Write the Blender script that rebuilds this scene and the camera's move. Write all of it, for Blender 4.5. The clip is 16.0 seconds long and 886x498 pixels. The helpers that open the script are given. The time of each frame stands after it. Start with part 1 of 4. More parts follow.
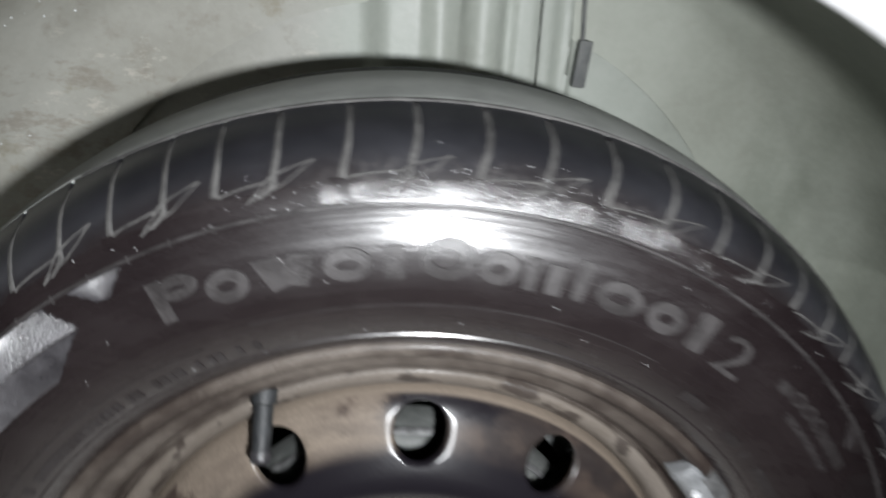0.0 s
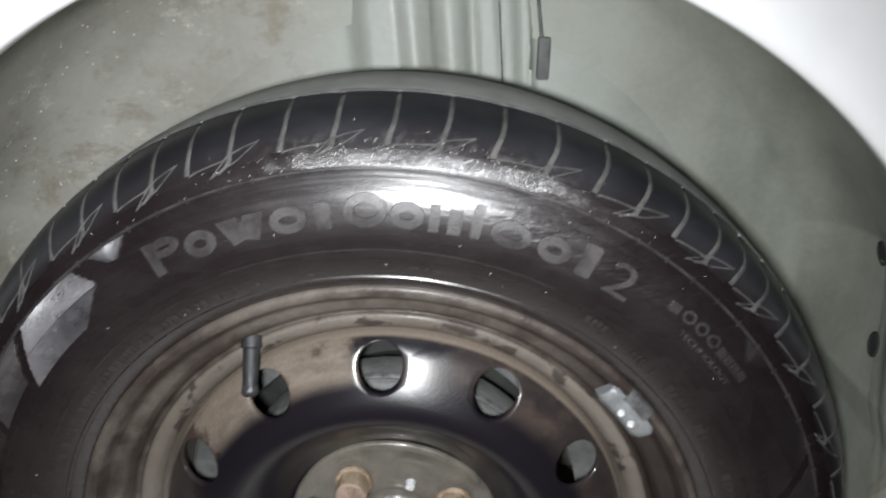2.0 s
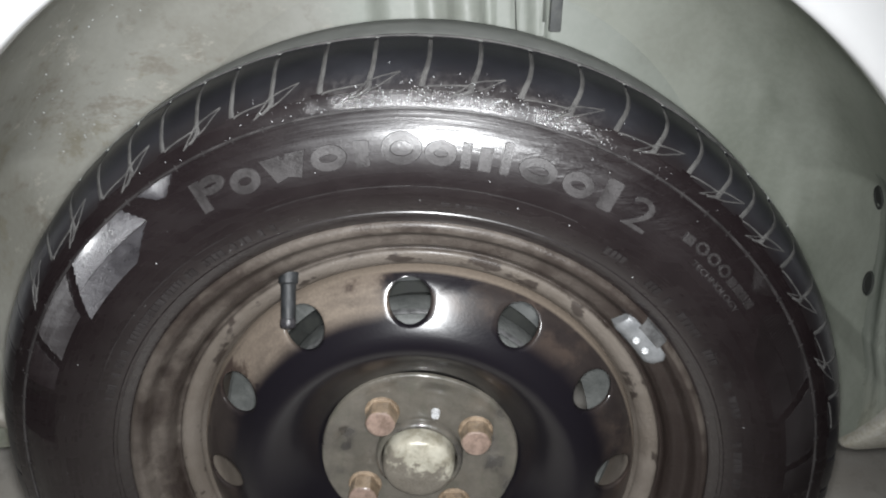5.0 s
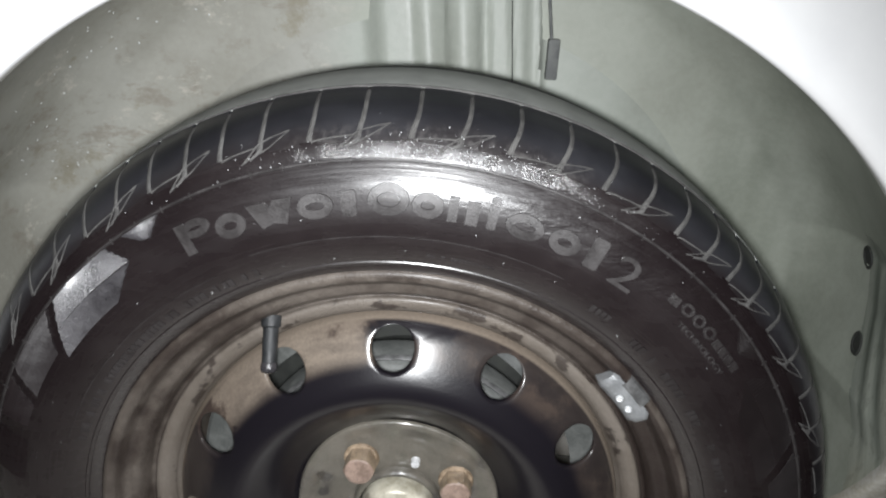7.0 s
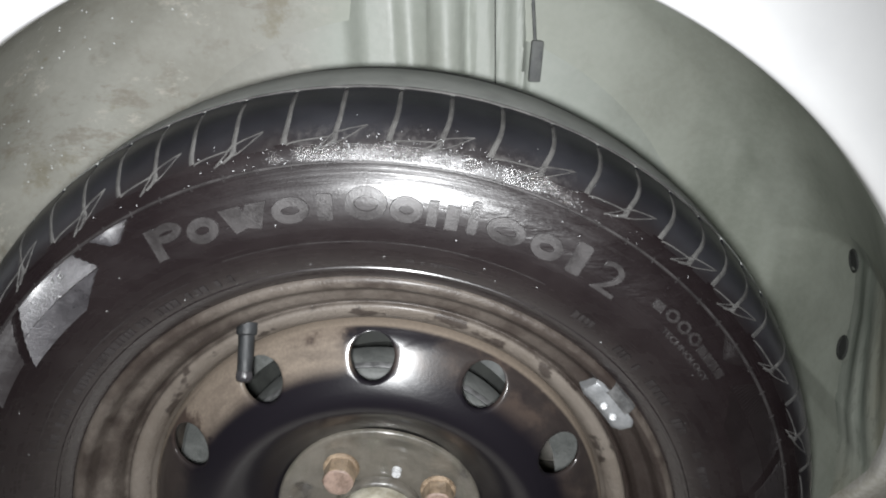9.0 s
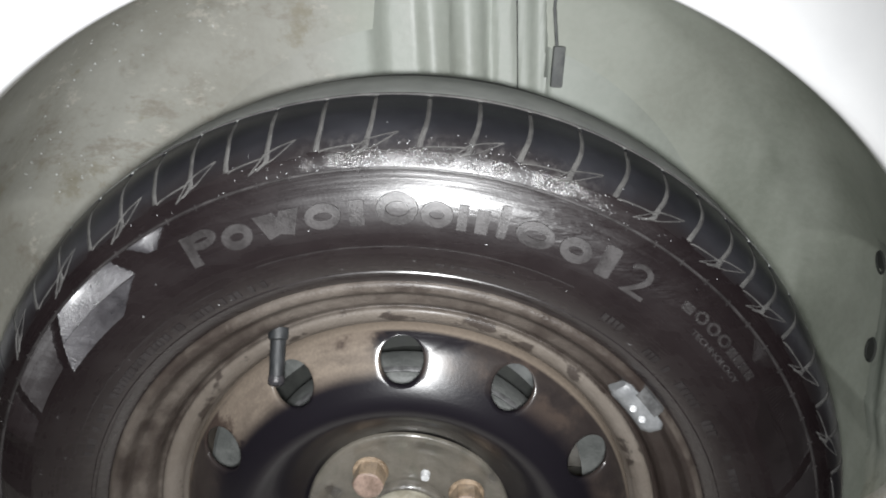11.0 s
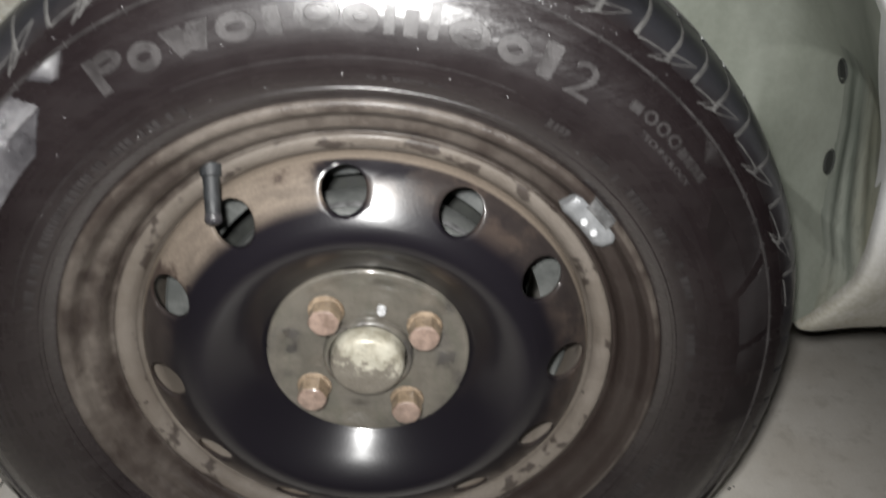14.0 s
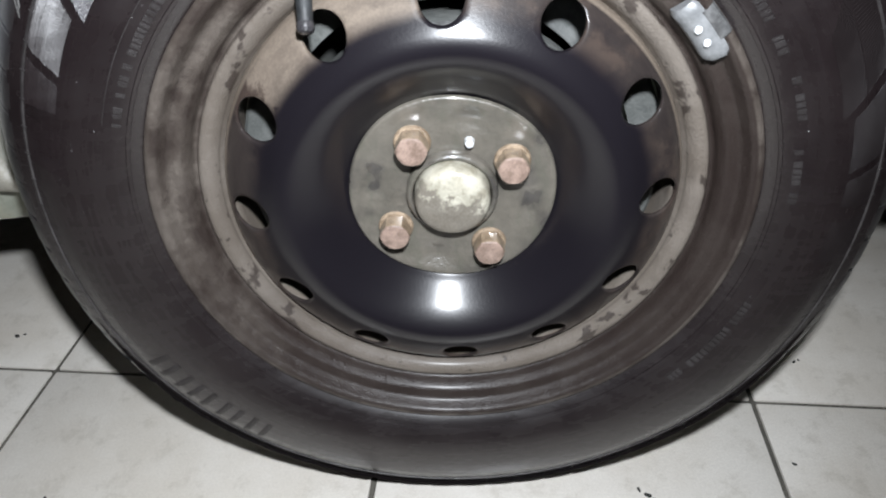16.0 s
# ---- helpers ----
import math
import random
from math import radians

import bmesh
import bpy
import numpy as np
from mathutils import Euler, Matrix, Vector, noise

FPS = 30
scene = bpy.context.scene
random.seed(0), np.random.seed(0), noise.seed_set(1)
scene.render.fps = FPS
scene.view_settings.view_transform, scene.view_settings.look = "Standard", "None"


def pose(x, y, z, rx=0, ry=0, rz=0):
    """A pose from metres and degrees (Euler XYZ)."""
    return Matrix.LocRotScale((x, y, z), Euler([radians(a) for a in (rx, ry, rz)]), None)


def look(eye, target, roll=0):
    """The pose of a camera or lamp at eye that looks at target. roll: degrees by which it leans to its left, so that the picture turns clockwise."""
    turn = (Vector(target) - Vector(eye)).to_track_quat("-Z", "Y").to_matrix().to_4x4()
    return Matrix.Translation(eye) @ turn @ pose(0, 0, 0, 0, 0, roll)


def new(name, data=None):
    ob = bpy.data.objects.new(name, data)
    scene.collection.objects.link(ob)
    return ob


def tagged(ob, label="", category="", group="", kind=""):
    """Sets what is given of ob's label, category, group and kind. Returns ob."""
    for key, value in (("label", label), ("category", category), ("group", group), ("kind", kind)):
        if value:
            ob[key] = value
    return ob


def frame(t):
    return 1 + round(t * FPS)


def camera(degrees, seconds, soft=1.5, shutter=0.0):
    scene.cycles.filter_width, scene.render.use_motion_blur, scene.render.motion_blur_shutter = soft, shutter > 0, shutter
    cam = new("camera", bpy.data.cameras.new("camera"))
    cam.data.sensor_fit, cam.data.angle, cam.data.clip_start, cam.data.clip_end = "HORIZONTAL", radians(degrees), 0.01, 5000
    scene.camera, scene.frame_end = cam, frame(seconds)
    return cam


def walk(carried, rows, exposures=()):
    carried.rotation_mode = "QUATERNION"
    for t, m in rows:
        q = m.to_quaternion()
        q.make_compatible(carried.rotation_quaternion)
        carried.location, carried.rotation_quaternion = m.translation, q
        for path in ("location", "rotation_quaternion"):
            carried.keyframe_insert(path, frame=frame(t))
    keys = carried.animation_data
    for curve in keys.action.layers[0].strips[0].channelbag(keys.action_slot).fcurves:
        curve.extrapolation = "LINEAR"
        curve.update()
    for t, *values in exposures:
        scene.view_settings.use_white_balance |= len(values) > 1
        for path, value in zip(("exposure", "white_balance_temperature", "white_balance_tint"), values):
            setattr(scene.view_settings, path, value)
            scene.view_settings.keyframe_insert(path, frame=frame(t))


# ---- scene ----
cam = camera(65.8, 16.0, soft=2.0, shutter=0.9)
PATH = [
    (0, (-0.0392, -0.3461, 0.6677), (0.1625, 1.3895, -0.0786), 7.72),
    (0.5, (0.0365, -0.4026, 0.6768), (0.0691, 1.3345, -0.0923), 3.99),
    (1, (0.0721, -0.4218, 0.6765), (0.0762, 1.3130, -0.0984), 1.93),
    (1.5, (0.0684, -0.4254, 0.6773), (0.0522, 1.3412, -0.0219), 1.20),
    (2, (0.0444, -0.4265, 0.6642), (-0.0117, 1.3427, -0.0264), 0.75),
    (2.5, (0.0364, -0.4309, 0.6552), (0.0190, 1.3088, -0.1086), 0.18),
    (3, (0.0305, -0.4322, 0.6504), (-0.0096, 1.2962, -0.1377), -0.20),
    (5.5, (0.0233, -0.4600, 0.6609), (-0.0118, 1.2826, -0.0953), 1.05),
    (6, (0.0235, -0.4594, 0.6655), (-0.0211, 1.2925, -0.0685), 1.58),
    (6.5, (0.0240, -0.4551, 0.6662), (-0.0005, 1.2970, -0.0683), 2.29),
    (7, (0.0296, -0.4489, 0.6699), (0.0046, 1.3142, -0.0377), 2.99),
    (7.5, (0.0291, -0.4494, 0.6714), (-0.0015, 1.3222, -0.0145), 2.77),
    (8, (0.0344, -0.4482, 0.6734), (0.0548, 1.3300, 0.0044), 3.61),
    (8.5, (0.0333, -0.4457, 0.6724), (0.0385, 1.3294, -0.0051), 3.53),
    (9, (0.0343, -0.4392, 0.6672), (0.0415, 1.3284, -0.0297), 3.23),
    (11.5, (0.0246, -0.4448, 0.6673), (-0.0127, 1.3291, -0.0125), 2.19),
    (12, (0.0318, -0.4427, 0.6602), (0.0307, 1.2914, -0.1162), 2.31),
    (12.5, (0.0399, -0.4476, 0.6564), (0.0540, 1.2771, -0.1406), 1.60),
    (13, (0.0395, -0.4480, 0.6627), (0.0136, 1.2606, -0.1681), 1.37),
    (13.5, (0.0418, -0.4445, 0.6459), (0.0245, 1.2298, -0.2521), -0.41),
    (14, (0.0478, -0.4418, 0.6241), (0.0803, 1.1941, -0.3418), -0.43),
    (14.5, (0.0443, -0.4462, 0.6040), (0.1102, 1.1554, -0.4160), 0.72),
    (15, (0.0203, -0.4664, 0.5778), (0.0427, 1.0872, -0.5157), 0.15),
    (15.5, (0.0001, -0.4693, 0.5633), (-0.0267, 1.0525, -0.5740), -0.90),
    (16, (0.0016, -0.4663, 0.5607), (-0.0321, 1.0621, -0.5675), -1.31),
]
EXPOSURES = [(0.0, 0.04, 6420, 10), (1.0, 0.17, 6440, 10), (1.5, 0.08, 6450, 10), (2.0, -0.05, 6460, 10), (2.5, 0.10, 6470, 10), (3.0, 0.14, 6480, 10), (5.5, 0.06, 6480, 10), (7.0, 0.08, 6480, 10), (8.5, 0.12, 6504, 10), (9.0, 0.11, 6512, 10), (11.5, 0.10, 6552, 10), (12.0, 0.10, 6560, 10), (13.0, 0.13, 6560, 10), (13.5, 0.15, 6640, 10), (14.0, 0.30, 6740, 10.5), (14.5, 0.45, 6620, 10), (15.0, 0.60, 6320, 10), (15.5, 0.78, 6220, 10), (16.0, 0.80, 6200, 10)]
walk(cam, [(t, look(eye, target, roll)) for t, eye, target, roll in PATH], exposures=EXPOSURES)

# ---- world, lights, exposure ----
world = bpy.data.worlds.new("garage_air")
scene.world = world
world.use_nodes = True
world.node_tree.nodes["Background"].inputs[0].default_value = (0.75, 0.85, 1.0, 1)
world.node_tree.nodes["Background"].inputs[1].default_value = 0.05

# the phone's torch, held before the wheel
torch = new("torch_lamp", bpy.data.lights.new("torch_lamp", "SPOT"))
torch.data.energy = 19.2
torch.data.color = (0.95, 0.97, 0.985)
torch.data.shadow_soft_size = 0.012
torch.data.spot_size, torch.data.spot_blend = radians(142), 1.0
torch.matrix_world = look((0.026, -0.455, 0.660), (-0.095, 0.0, 0.36))


# ---- materials ----
def material(name, rough=0.5, metal=0.0, coat=0.0, spec=0.5):
    m = bpy.data.materials.new(name)
    m.use_nodes = True
    b = m.node_tree.nodes["Principled BSDF"]
    b.inputs["Roughness"].default_value = rough
    b.inputs["Metallic"].default_value = metal
    b.inputs["Coat Weight"].default_value = coat
    b.inputs["Specular IOR Level"].default_value = spec
    return m, m.node_tree, b


def node(nt, kind, **values):
    n = nt.nodes.new(kind)
    for k, v in values.items():
        if k in n.inputs:
            n.inputs[k].default_value = v
    return n


def position(nt):
    return nt.nodes.new("ShaderNodeNewGeometry").outputs["Position"]


def noise_fac(nt, scale, detail=6.0, rough=0.6, stretch=None, lo=0.35, hi=0.65):
    """A noise from 0 to 1 over the world place, with soft limits lo and hi."""
    p = position(nt)
    if stretch:
        mp = nt.nodes.new("ShaderNodeMapping")
        mp.inputs["Scale"].default_value = stretch
        nt.links.new(p, mp.inputs["Vector"])
        p = mp.outputs[0]
    n = node(nt, "ShaderNodeTexNoise", Scale=scale, Detail=detail, Roughness=rough)
    nt.links.new(p, n.inputs["Vector"])
    r = nt.nodes.new("ShaderNodeMapRange")
    r.interpolation_type = "SMOOTHSTEP"
    r.inputs["From Min"].default_value, r.inputs["From Max"].default_value = lo, hi
    nt.links.new(n.outputs["Fac"], r.inputs["Value"])
    return r.outputs[0]


def mix(nt, fac, a, b):
    n = nt.nodes.new("ShaderNodeMix")
    n.data_type = "RGBA"
    for socket, v in ((n.inputs[0], fac), (n.inputs[6], a), (n.inputs[7], b)):
        if isinstance(v, tuple):
            socket.default_value = (*v, 1) if len(v) == 3 else v
        elif isinstance(v, (int, float)):
            socket.default_value = v
        else:
            nt.links.new(v, socket)
    return n.outputs[2]


def scalar(nt, fac, a, b):
    r = nt.nodes.new("ShaderNodeMapRange")
    r.inputs["To Min"].default_value, r.inputs["To Max"].default_value = a, b
    nt.links.new(fac, r.inputs["Value"])
    return r.outputs[0]


def math_node(nt, op, a, b=0.0):
    n = nt.nodes.new("ShaderNodeMath")
    n.operation = op
    for s, v in zip(n.inputs, (a, b)):
        if isinstance(v, (int, float)):
            s.default_value = v
        else:
            nt.links.new(v, s)
    return n.outputs[0]


def bump(nt, b, height, strength=0.3, distance=0.001):
    n = node(nt, "ShaderNodeBump", Strength=strength, Distance=distance)
    nt.links.new(height, n.inputs["Height"])
    nt.links.new(n.outputs[0], b.inputs["Normal"])


def wheel_polar(nt):
    """Radius from the wheel's axle and angle round it, of the shaded place."""
    s = nt.nodes.new("ShaderNodeSeparateXYZ")
    nt.links.new(position(nt), s.inputs[0])
    z = math_node(nt, "SUBTRACT", s.outputs[2], 0.3)
    r = math_node(nt, "SQRT", math_node(nt, "ADD", math_node(nt, "MULTIPLY", s.outputs[0], s.outputs[0]), math_node(nt, "MULTIPLY", z, z)))
    return r, math_node(nt, "ARCTAN2", z, s.outputs[0])


def ring_noise(nt, radial, round_, detail=5.0, lo=0.4, hi=0.6):
    """A noise that is drawn out round the axle, as wiping and wear leave it."""
    r, a = wheel_polar(nt)
    c = nt.nodes.new("ShaderNodeCombineXYZ")
    nt.links.new(math_node(nt, "MULTIPLY", r, radial), c.inputs[0])
    nt.links.new(math_node(nt, "MULTIPLY", math_node(nt, "SINE", a), round_), c.inputs[1])
    nt.links.new(math_node(nt, "MULTIPLY", math_node(nt, "COSINE", a), round_), c.inputs[2])
    n = node(nt, "ShaderNodeTexNoise", Scale=1.0, Detail=detail, Roughness=0.6)
    nt.links.new(c.outputs[0], n.inputs["Vector"])
    m = nt.nodes.new("ShaderNodeMapRange")
    m.interpolation_type = "SMOOTHSTEP"
    m.inputs["From Min"].default_value, m.inputs["From Max"].default_value = lo, hi
    nt.links.new(n.outputs["Fac"], m.inputs["Value"])
    return m.outputs[0]


def two_scale(name, dark, light, rough=(0.4, 0.6), scale=12.0, fine=250.0, metal=0.0, coat=0.0, bumps=0.2, depth=0.0006, stretch=None, spec=0.5, coat_rough=0.2):
    m, nt, b = material(name, rough[0], metal, coat, spec)
    b.inputs["Coat Roughness"].default_value = coat_rough
    big, small = noise_fac(nt, scale, stretch=stretch), noise_fac(nt, fine, 3.0)
    f = math_node(nt, "ADD", math_node(nt, "MULTIPLY", big, 0.75), math_node(nt, "MULTIPLY", small, 0.25))
    nt.links.new(mix(nt, f, dark, light), b.inputs["Base Color"])
    nt.links.new(scalar(nt, f, *rough), b.inputs["Roughness"])
    bump(nt, b, small, bumps, depth)
    return m


def step(nt, value, lo, hi, a=0.0, b=1.0):
    m = nt.nodes.new("ShaderNodeMapRange")
    m.interpolation_type = "SMOOTHSTEP"
    m.inputs["From Min"].default_value, m.inputs["From Max"].default_value = lo, hi
    m.inputs["To Min"].default_value, m.inputs["To Max"].default_value = a, b
    nt.links.new(value, m.inputs["Value"])
    return m.outputs[0]


def rubber(name, base, dusty, rough, coat=0.0):
    """Black rubber with a wet-look dressing, wiped on in broad strokes, gritty at the shoulder."""
    m, nt, b = material(name, rough, coat=coat, spec=0.30)
    r, a = wheel_polar(nt)
    streak, blotch, grain = ring_noise(nt, 170.0, 2.5, 4.0, 0.38, 0.64), noise_fac(nt, 22.0), noise_fac(nt, 700.0, 2.0)
    stroke = noise_fac(nt, 70.0, 4.0, 0.6, (0.35, 1.0, 1.6), 0.4, 0.66)
    grit = noise_fac(nt, 900.0, 3.0, 0.7, (1.5, 1.0, 0.6), 0.40, 0.66)
    shoulder = math_node(nt, "MULTIPLY", step(nt, r, 0.2745, 0.2775), step(nt, math_node(nt, "COSINE", math_node(nt, "SUBTRACT", a, 1.49)), 0.935, 0.99, 0.04, 1.0))
    shoulder = math_node(nt, "MULTIPLY", shoulder, noise_fac(nt, 48.0, 4.0, 0.65, None, 0.38, 0.60))
    brushed = math_node(nt, "MULTIPLY", math_node(nt, "MULTIPLY", step(nt, r, 0.246, 0.256), step(nt, math_node(nt, "COSINE", math_node(nt, "SUBTRACT", a, 1.02)), 0.935, 0.975)), stroke)
    wiped = math_node(nt, "MULTIPLY", math_node(nt, "MULTIPLY", step(nt, r, 0.250, 0.256), step(nt, r, 0.2735, 0.2725)), ring_noise(nt, 520.0, 3.2, 4.0, 0.36, 0.66))
    f = math_node(nt, "ADD", math_node(nt, "MULTIPLY", streak, 0.12), math_node(nt, "MULTIPLY", blotch, 0.6))
    # grey highlight sheen of the gritty shoulder, painted into the base colour
    shoulder_sheen = math_node(nt, "MULTIPLY", math_node(nt, "MULTIPLY", shoulder, noise_fac(nt, 260.0, 4.0, 0.65, (1.0, 1.0, 1.0), 0.36, 0.62)), 0.12)
    nt.links.new(mix(nt, shoulder_sheen, mix(nt, f, base, dusty), (0.085, 0.080, 0.078)), b.inputs["Base Color"])
    nt.links.new(scalar(nt, math_node(nt, "ADD", math_node(nt, "MULTIPLY", blotch, 0.55), math_node(nt, "MULTIPLY", grain, 0.45)), rough - 0.05, rough + 0.07), b.inputs["Roughness"])
    wet = scalar(nt, math_node(nt, "ADD", math_node(nt, "MULTIPLY", streak, 0.5), math_node(nt, "MULTIPLY", stroke, 0.5)), 0.22, 0.36)
    nt.links.new(math_node(nt, "ADD", wet, math_node(nt, "MULTIPLY", shoulder, -0.04)), b.inputs["Coat Roughness"])
    h = math_node(nt, "ADD", math_node(nt, "MULTIPLY", grain, 0.10), math_node(nt, "ADD", math_node(nt, "MULTIPLY", math_node(nt, "MULTIPLY", grit, shoulder), 1.1), math_node(nt, "ADD", math_node(nt, "MULTIPLY", brushed, 2.0), math_node(nt, "MULTIPLY", wiped, 0.26))))
    bump(nt, b, h, 0.5, 0.0003)
    b.inputs["Coat IOR"].default_value = 1.68
    nt.links.new(b.inputs["Normal"].links[0].from_socket, b.inputs["Coat Normal"])
    return m


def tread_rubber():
    """Tread blocks: sheen graded into the colour, blue-black at crown, browner at feet."""
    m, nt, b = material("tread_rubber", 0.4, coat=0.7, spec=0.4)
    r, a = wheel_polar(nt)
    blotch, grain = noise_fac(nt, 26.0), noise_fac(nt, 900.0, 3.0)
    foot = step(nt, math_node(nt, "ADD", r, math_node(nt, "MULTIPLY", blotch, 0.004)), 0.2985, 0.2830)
    crown_tone = mix(nt, blotch, (0.0120, 0.0120, 0.0150), (0.0200, 0.0200, 0.0240))
    # the same grey sheen, coloured on to the feet of the blocks
    shoulder_sheen = math_node(nt, "MULTIPLY", math_node(nt, "MULTIPLY", step(nt, r, 0.2955, 0.2850), step(nt, math_node(nt, "COSINE", math_node(nt, "SUBTRACT", a, 1.49)), 0.935, 0.99)), noise_fac(nt, 260.0, 4.0, 0.65, (1.0, 1.0, 1.0), 0.44, 0.66))
    nt.links.new(mix(nt, math_node(nt, "MULTIPLY", shoulder_sheen, 0.55), mix(nt, foot, crown_tone, (0.0125, 0.0092, 0.0096)), (0.085, 0.080, 0.078)), b.inputs["Base Color"])
    nt.links.new(scalar(nt, grain, 0.36, 0.46), b.inputs["Roughness"])
    b.inputs["Coat Roughness"].default_value = 0.34
    b.inputs["Coat IOR"].default_value = 1.6
    bump(nt, b, math_node(nt, "ADD", grain, math_node(nt, "MULTIPLY", shoulder_sheen, 2.0)), 0.12, 0.0003)
    return m


RUBBER = rubber("tyre_rubber", (0.0088, 0.0058, 0.0064), (0.0138, 0.0098, 0.0102), 0.41, 1.0)
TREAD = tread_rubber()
# crown rubber made pale grey: its base colour carries the grazing sheen
CROWN = two_scale("sheen_grey_tread_rubber", (0.27, 0.28, 0.267), (0.38, 0.39, 0.372), (0.55, 0.7), 30, 700, bumps=0.1, spec=0.3)
LETTER = two_scale("worn_letter_rubber", (0.021, 0.0188, 0.0188), (0.046, 0.042, 0.042), (0.3, 0.5), 60, 900, bumps=0.15, depth=0.0004)
FAINT = two_scale("faint_letter_rubber", (0.0150, 0.0125, 0.0125), (0.0265, 0.0230, 0.0230), (0.35, 0.55), 60, 900, bumps=0.4)
DUST = two_scale("dusty_groove_rubber", (0.045, 0.043, 0.042), (0.105, 0.102, 0.098), (0.6, 0.8), 90, 900, bumps=0.4)
# one serrated rubber as two materials: a glinting copy and an unlit copy
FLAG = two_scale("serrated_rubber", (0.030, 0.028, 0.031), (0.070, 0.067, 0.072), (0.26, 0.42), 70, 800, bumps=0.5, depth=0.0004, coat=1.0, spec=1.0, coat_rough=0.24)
UNLIT_FLAG = two_scale("unlit_serrated_rubber", (0.0088, 0.0064, 0.0067), (0.0135, 0.0102, 0.0105), (0.46, 0.58), 30, 800, bumps=0.1, spec=0.25)


def steel_paint(name, bare, dust, limit, soft, gloss, amount=0.85, coat=0.0, even_side=0.35):
    """Black wheel paint under brake dust that starts past a radius and lies in smears."""
    m, nt, b = material(name, gloss, spec=0.17)
    b.inputs["Coat IOR"].default_value = 1.5
    r, _ = wheel_polar(nt)
    smear, blotch, fine = ring_noise(nt, 120.0, 4.0, 6.0, 0.36, 0.62), noise_fac(nt, 19.0, 6.0, 0.6, None, 0.34, 0.43), noise_fac(nt, 500.0, 2.0)
    edge = nt.nodes.new("ShaderNodeMapRange")
    edge.interpolation_type = "SMOOTHSTEP"
    edge.inputs["From Min"].default_value, edge.inputs["From Max"].default_value = limit - soft, limit + soft
    nt.links.new(r, edge.inputs["Value"])
    d = math_node(nt, "MULTIPLY", edge.outputs[0], math_node(nt, "ADD", math_node(nt, "MULTIPLY", math_node(nt, "MULTIPLY", smear, blotch), 0.3), math_node(nt, "MULTIPLY", blotch, 0.7)))
    _, a = wheel_polar(nt)
    side = nt.nodes.new("ShaderNodeMapRange")
    side.interpolation_type = "SMOOTHSTEP"
    side.inputs["From Min"].default_value, side.inputs["From Max"].default_value = 0.885, 0.920
    side.inputs["To Min"].default_value, side.inputs["To Max"].default_value = even_side, 1.0
    nt.links.new(math_node(nt, "COSINE", math_node(nt, "ADD", math_node(nt, "SUBTRACT", a, 2.25), math_node(nt, "ADD", math_node(nt, "MULTIPLY", blotch, 0.08), math_node(nt, "MULTIPLY", noise_fac(nt, 85.0, 5.0, 0.65), 0.14)))), side.inputs["Value"])
    d = math_node(nt, "MULTIPLY", math_node(nt, "MULTIPLY", d, side.outputs[0]), amount)
    film = math_node(nt, "MULTIPLY", math_node(nt, "ADD", 0.14, math_node(nt, "MULTIPLY", noise_fac(nt, 30.0, 6.0, 0.65, None, 0.44, 0.62), 0.86)), math_node(nt, "MULTIPLY", step(nt, r, 0.130, 0.146), step(nt, math_node(nt, "COSINE", math_node(nt, "SUBTRACT", a, 2.1)), -0.2, 0.9, 0.75, 1.0)))
    # a ragged black patch at the top, without dust and film
    black_patch = math_node(nt, "MULTIPLY", step(nt, math_node(nt, "ADD", math_node(nt, "COSINE", math_node(nt, "SUBTRACT", a, 1.52)), math_node(nt, "MULTIPLY", noise_fac(nt, 75.0, 4.0), 0.016)), 0.978, 1.000), step(nt, r, 0.144, 0.153))
    d = math_node(nt, "MULTIPLY", d, math_node(nt, "SUBTRACT", 1.0, math_node(nt, "MULTIPLY", black_patch, 0.92)))
    deep = nt.nodes.new("ShaderNodeSeparateXYZ")
    nt.links.new(position(nt), deep.inputs[0])
    d = math_node(nt, "MAXIMUM", d, math_node(nt, "MULTIPLY", step(nt, deep.outputs[1], -0.0525, -0.0500), step(nt, r, 0.150, 0.155)))
    under_film = mix(nt, math_node(nt, "MULTIPLY", math_node(nt, "MULTIPLY", film, math_node(nt, "SUBTRACT", 1.0, black_patch)), 0.8), bare, (0.056, 0.040, 0.033))
    nt.links.new(mix(nt, d, under_film, mix(nt, fine, dust, tuple(c * 1.15 for c in dust))), b.inputs["Base Color"])
    nt.links.new(scalar(nt, d, gloss, 0.6), b.inputs["Roughness"])
    b.inputs["Coat Weight"].default_value, b.inputs["Coat Roughness"].default_value = coat, 0.185
    bump(nt, b, math_node(nt, "ADD", fine, smear), 0.10, 0.0002)
    return m


DISC = steel_paint("wheel_disc_paint", (0.0082, 0.0071, 0.0095), (0.148, 0.121, 0.097), 0.137, 0.006, 0.32, 1.0, 0.55, 0.12)


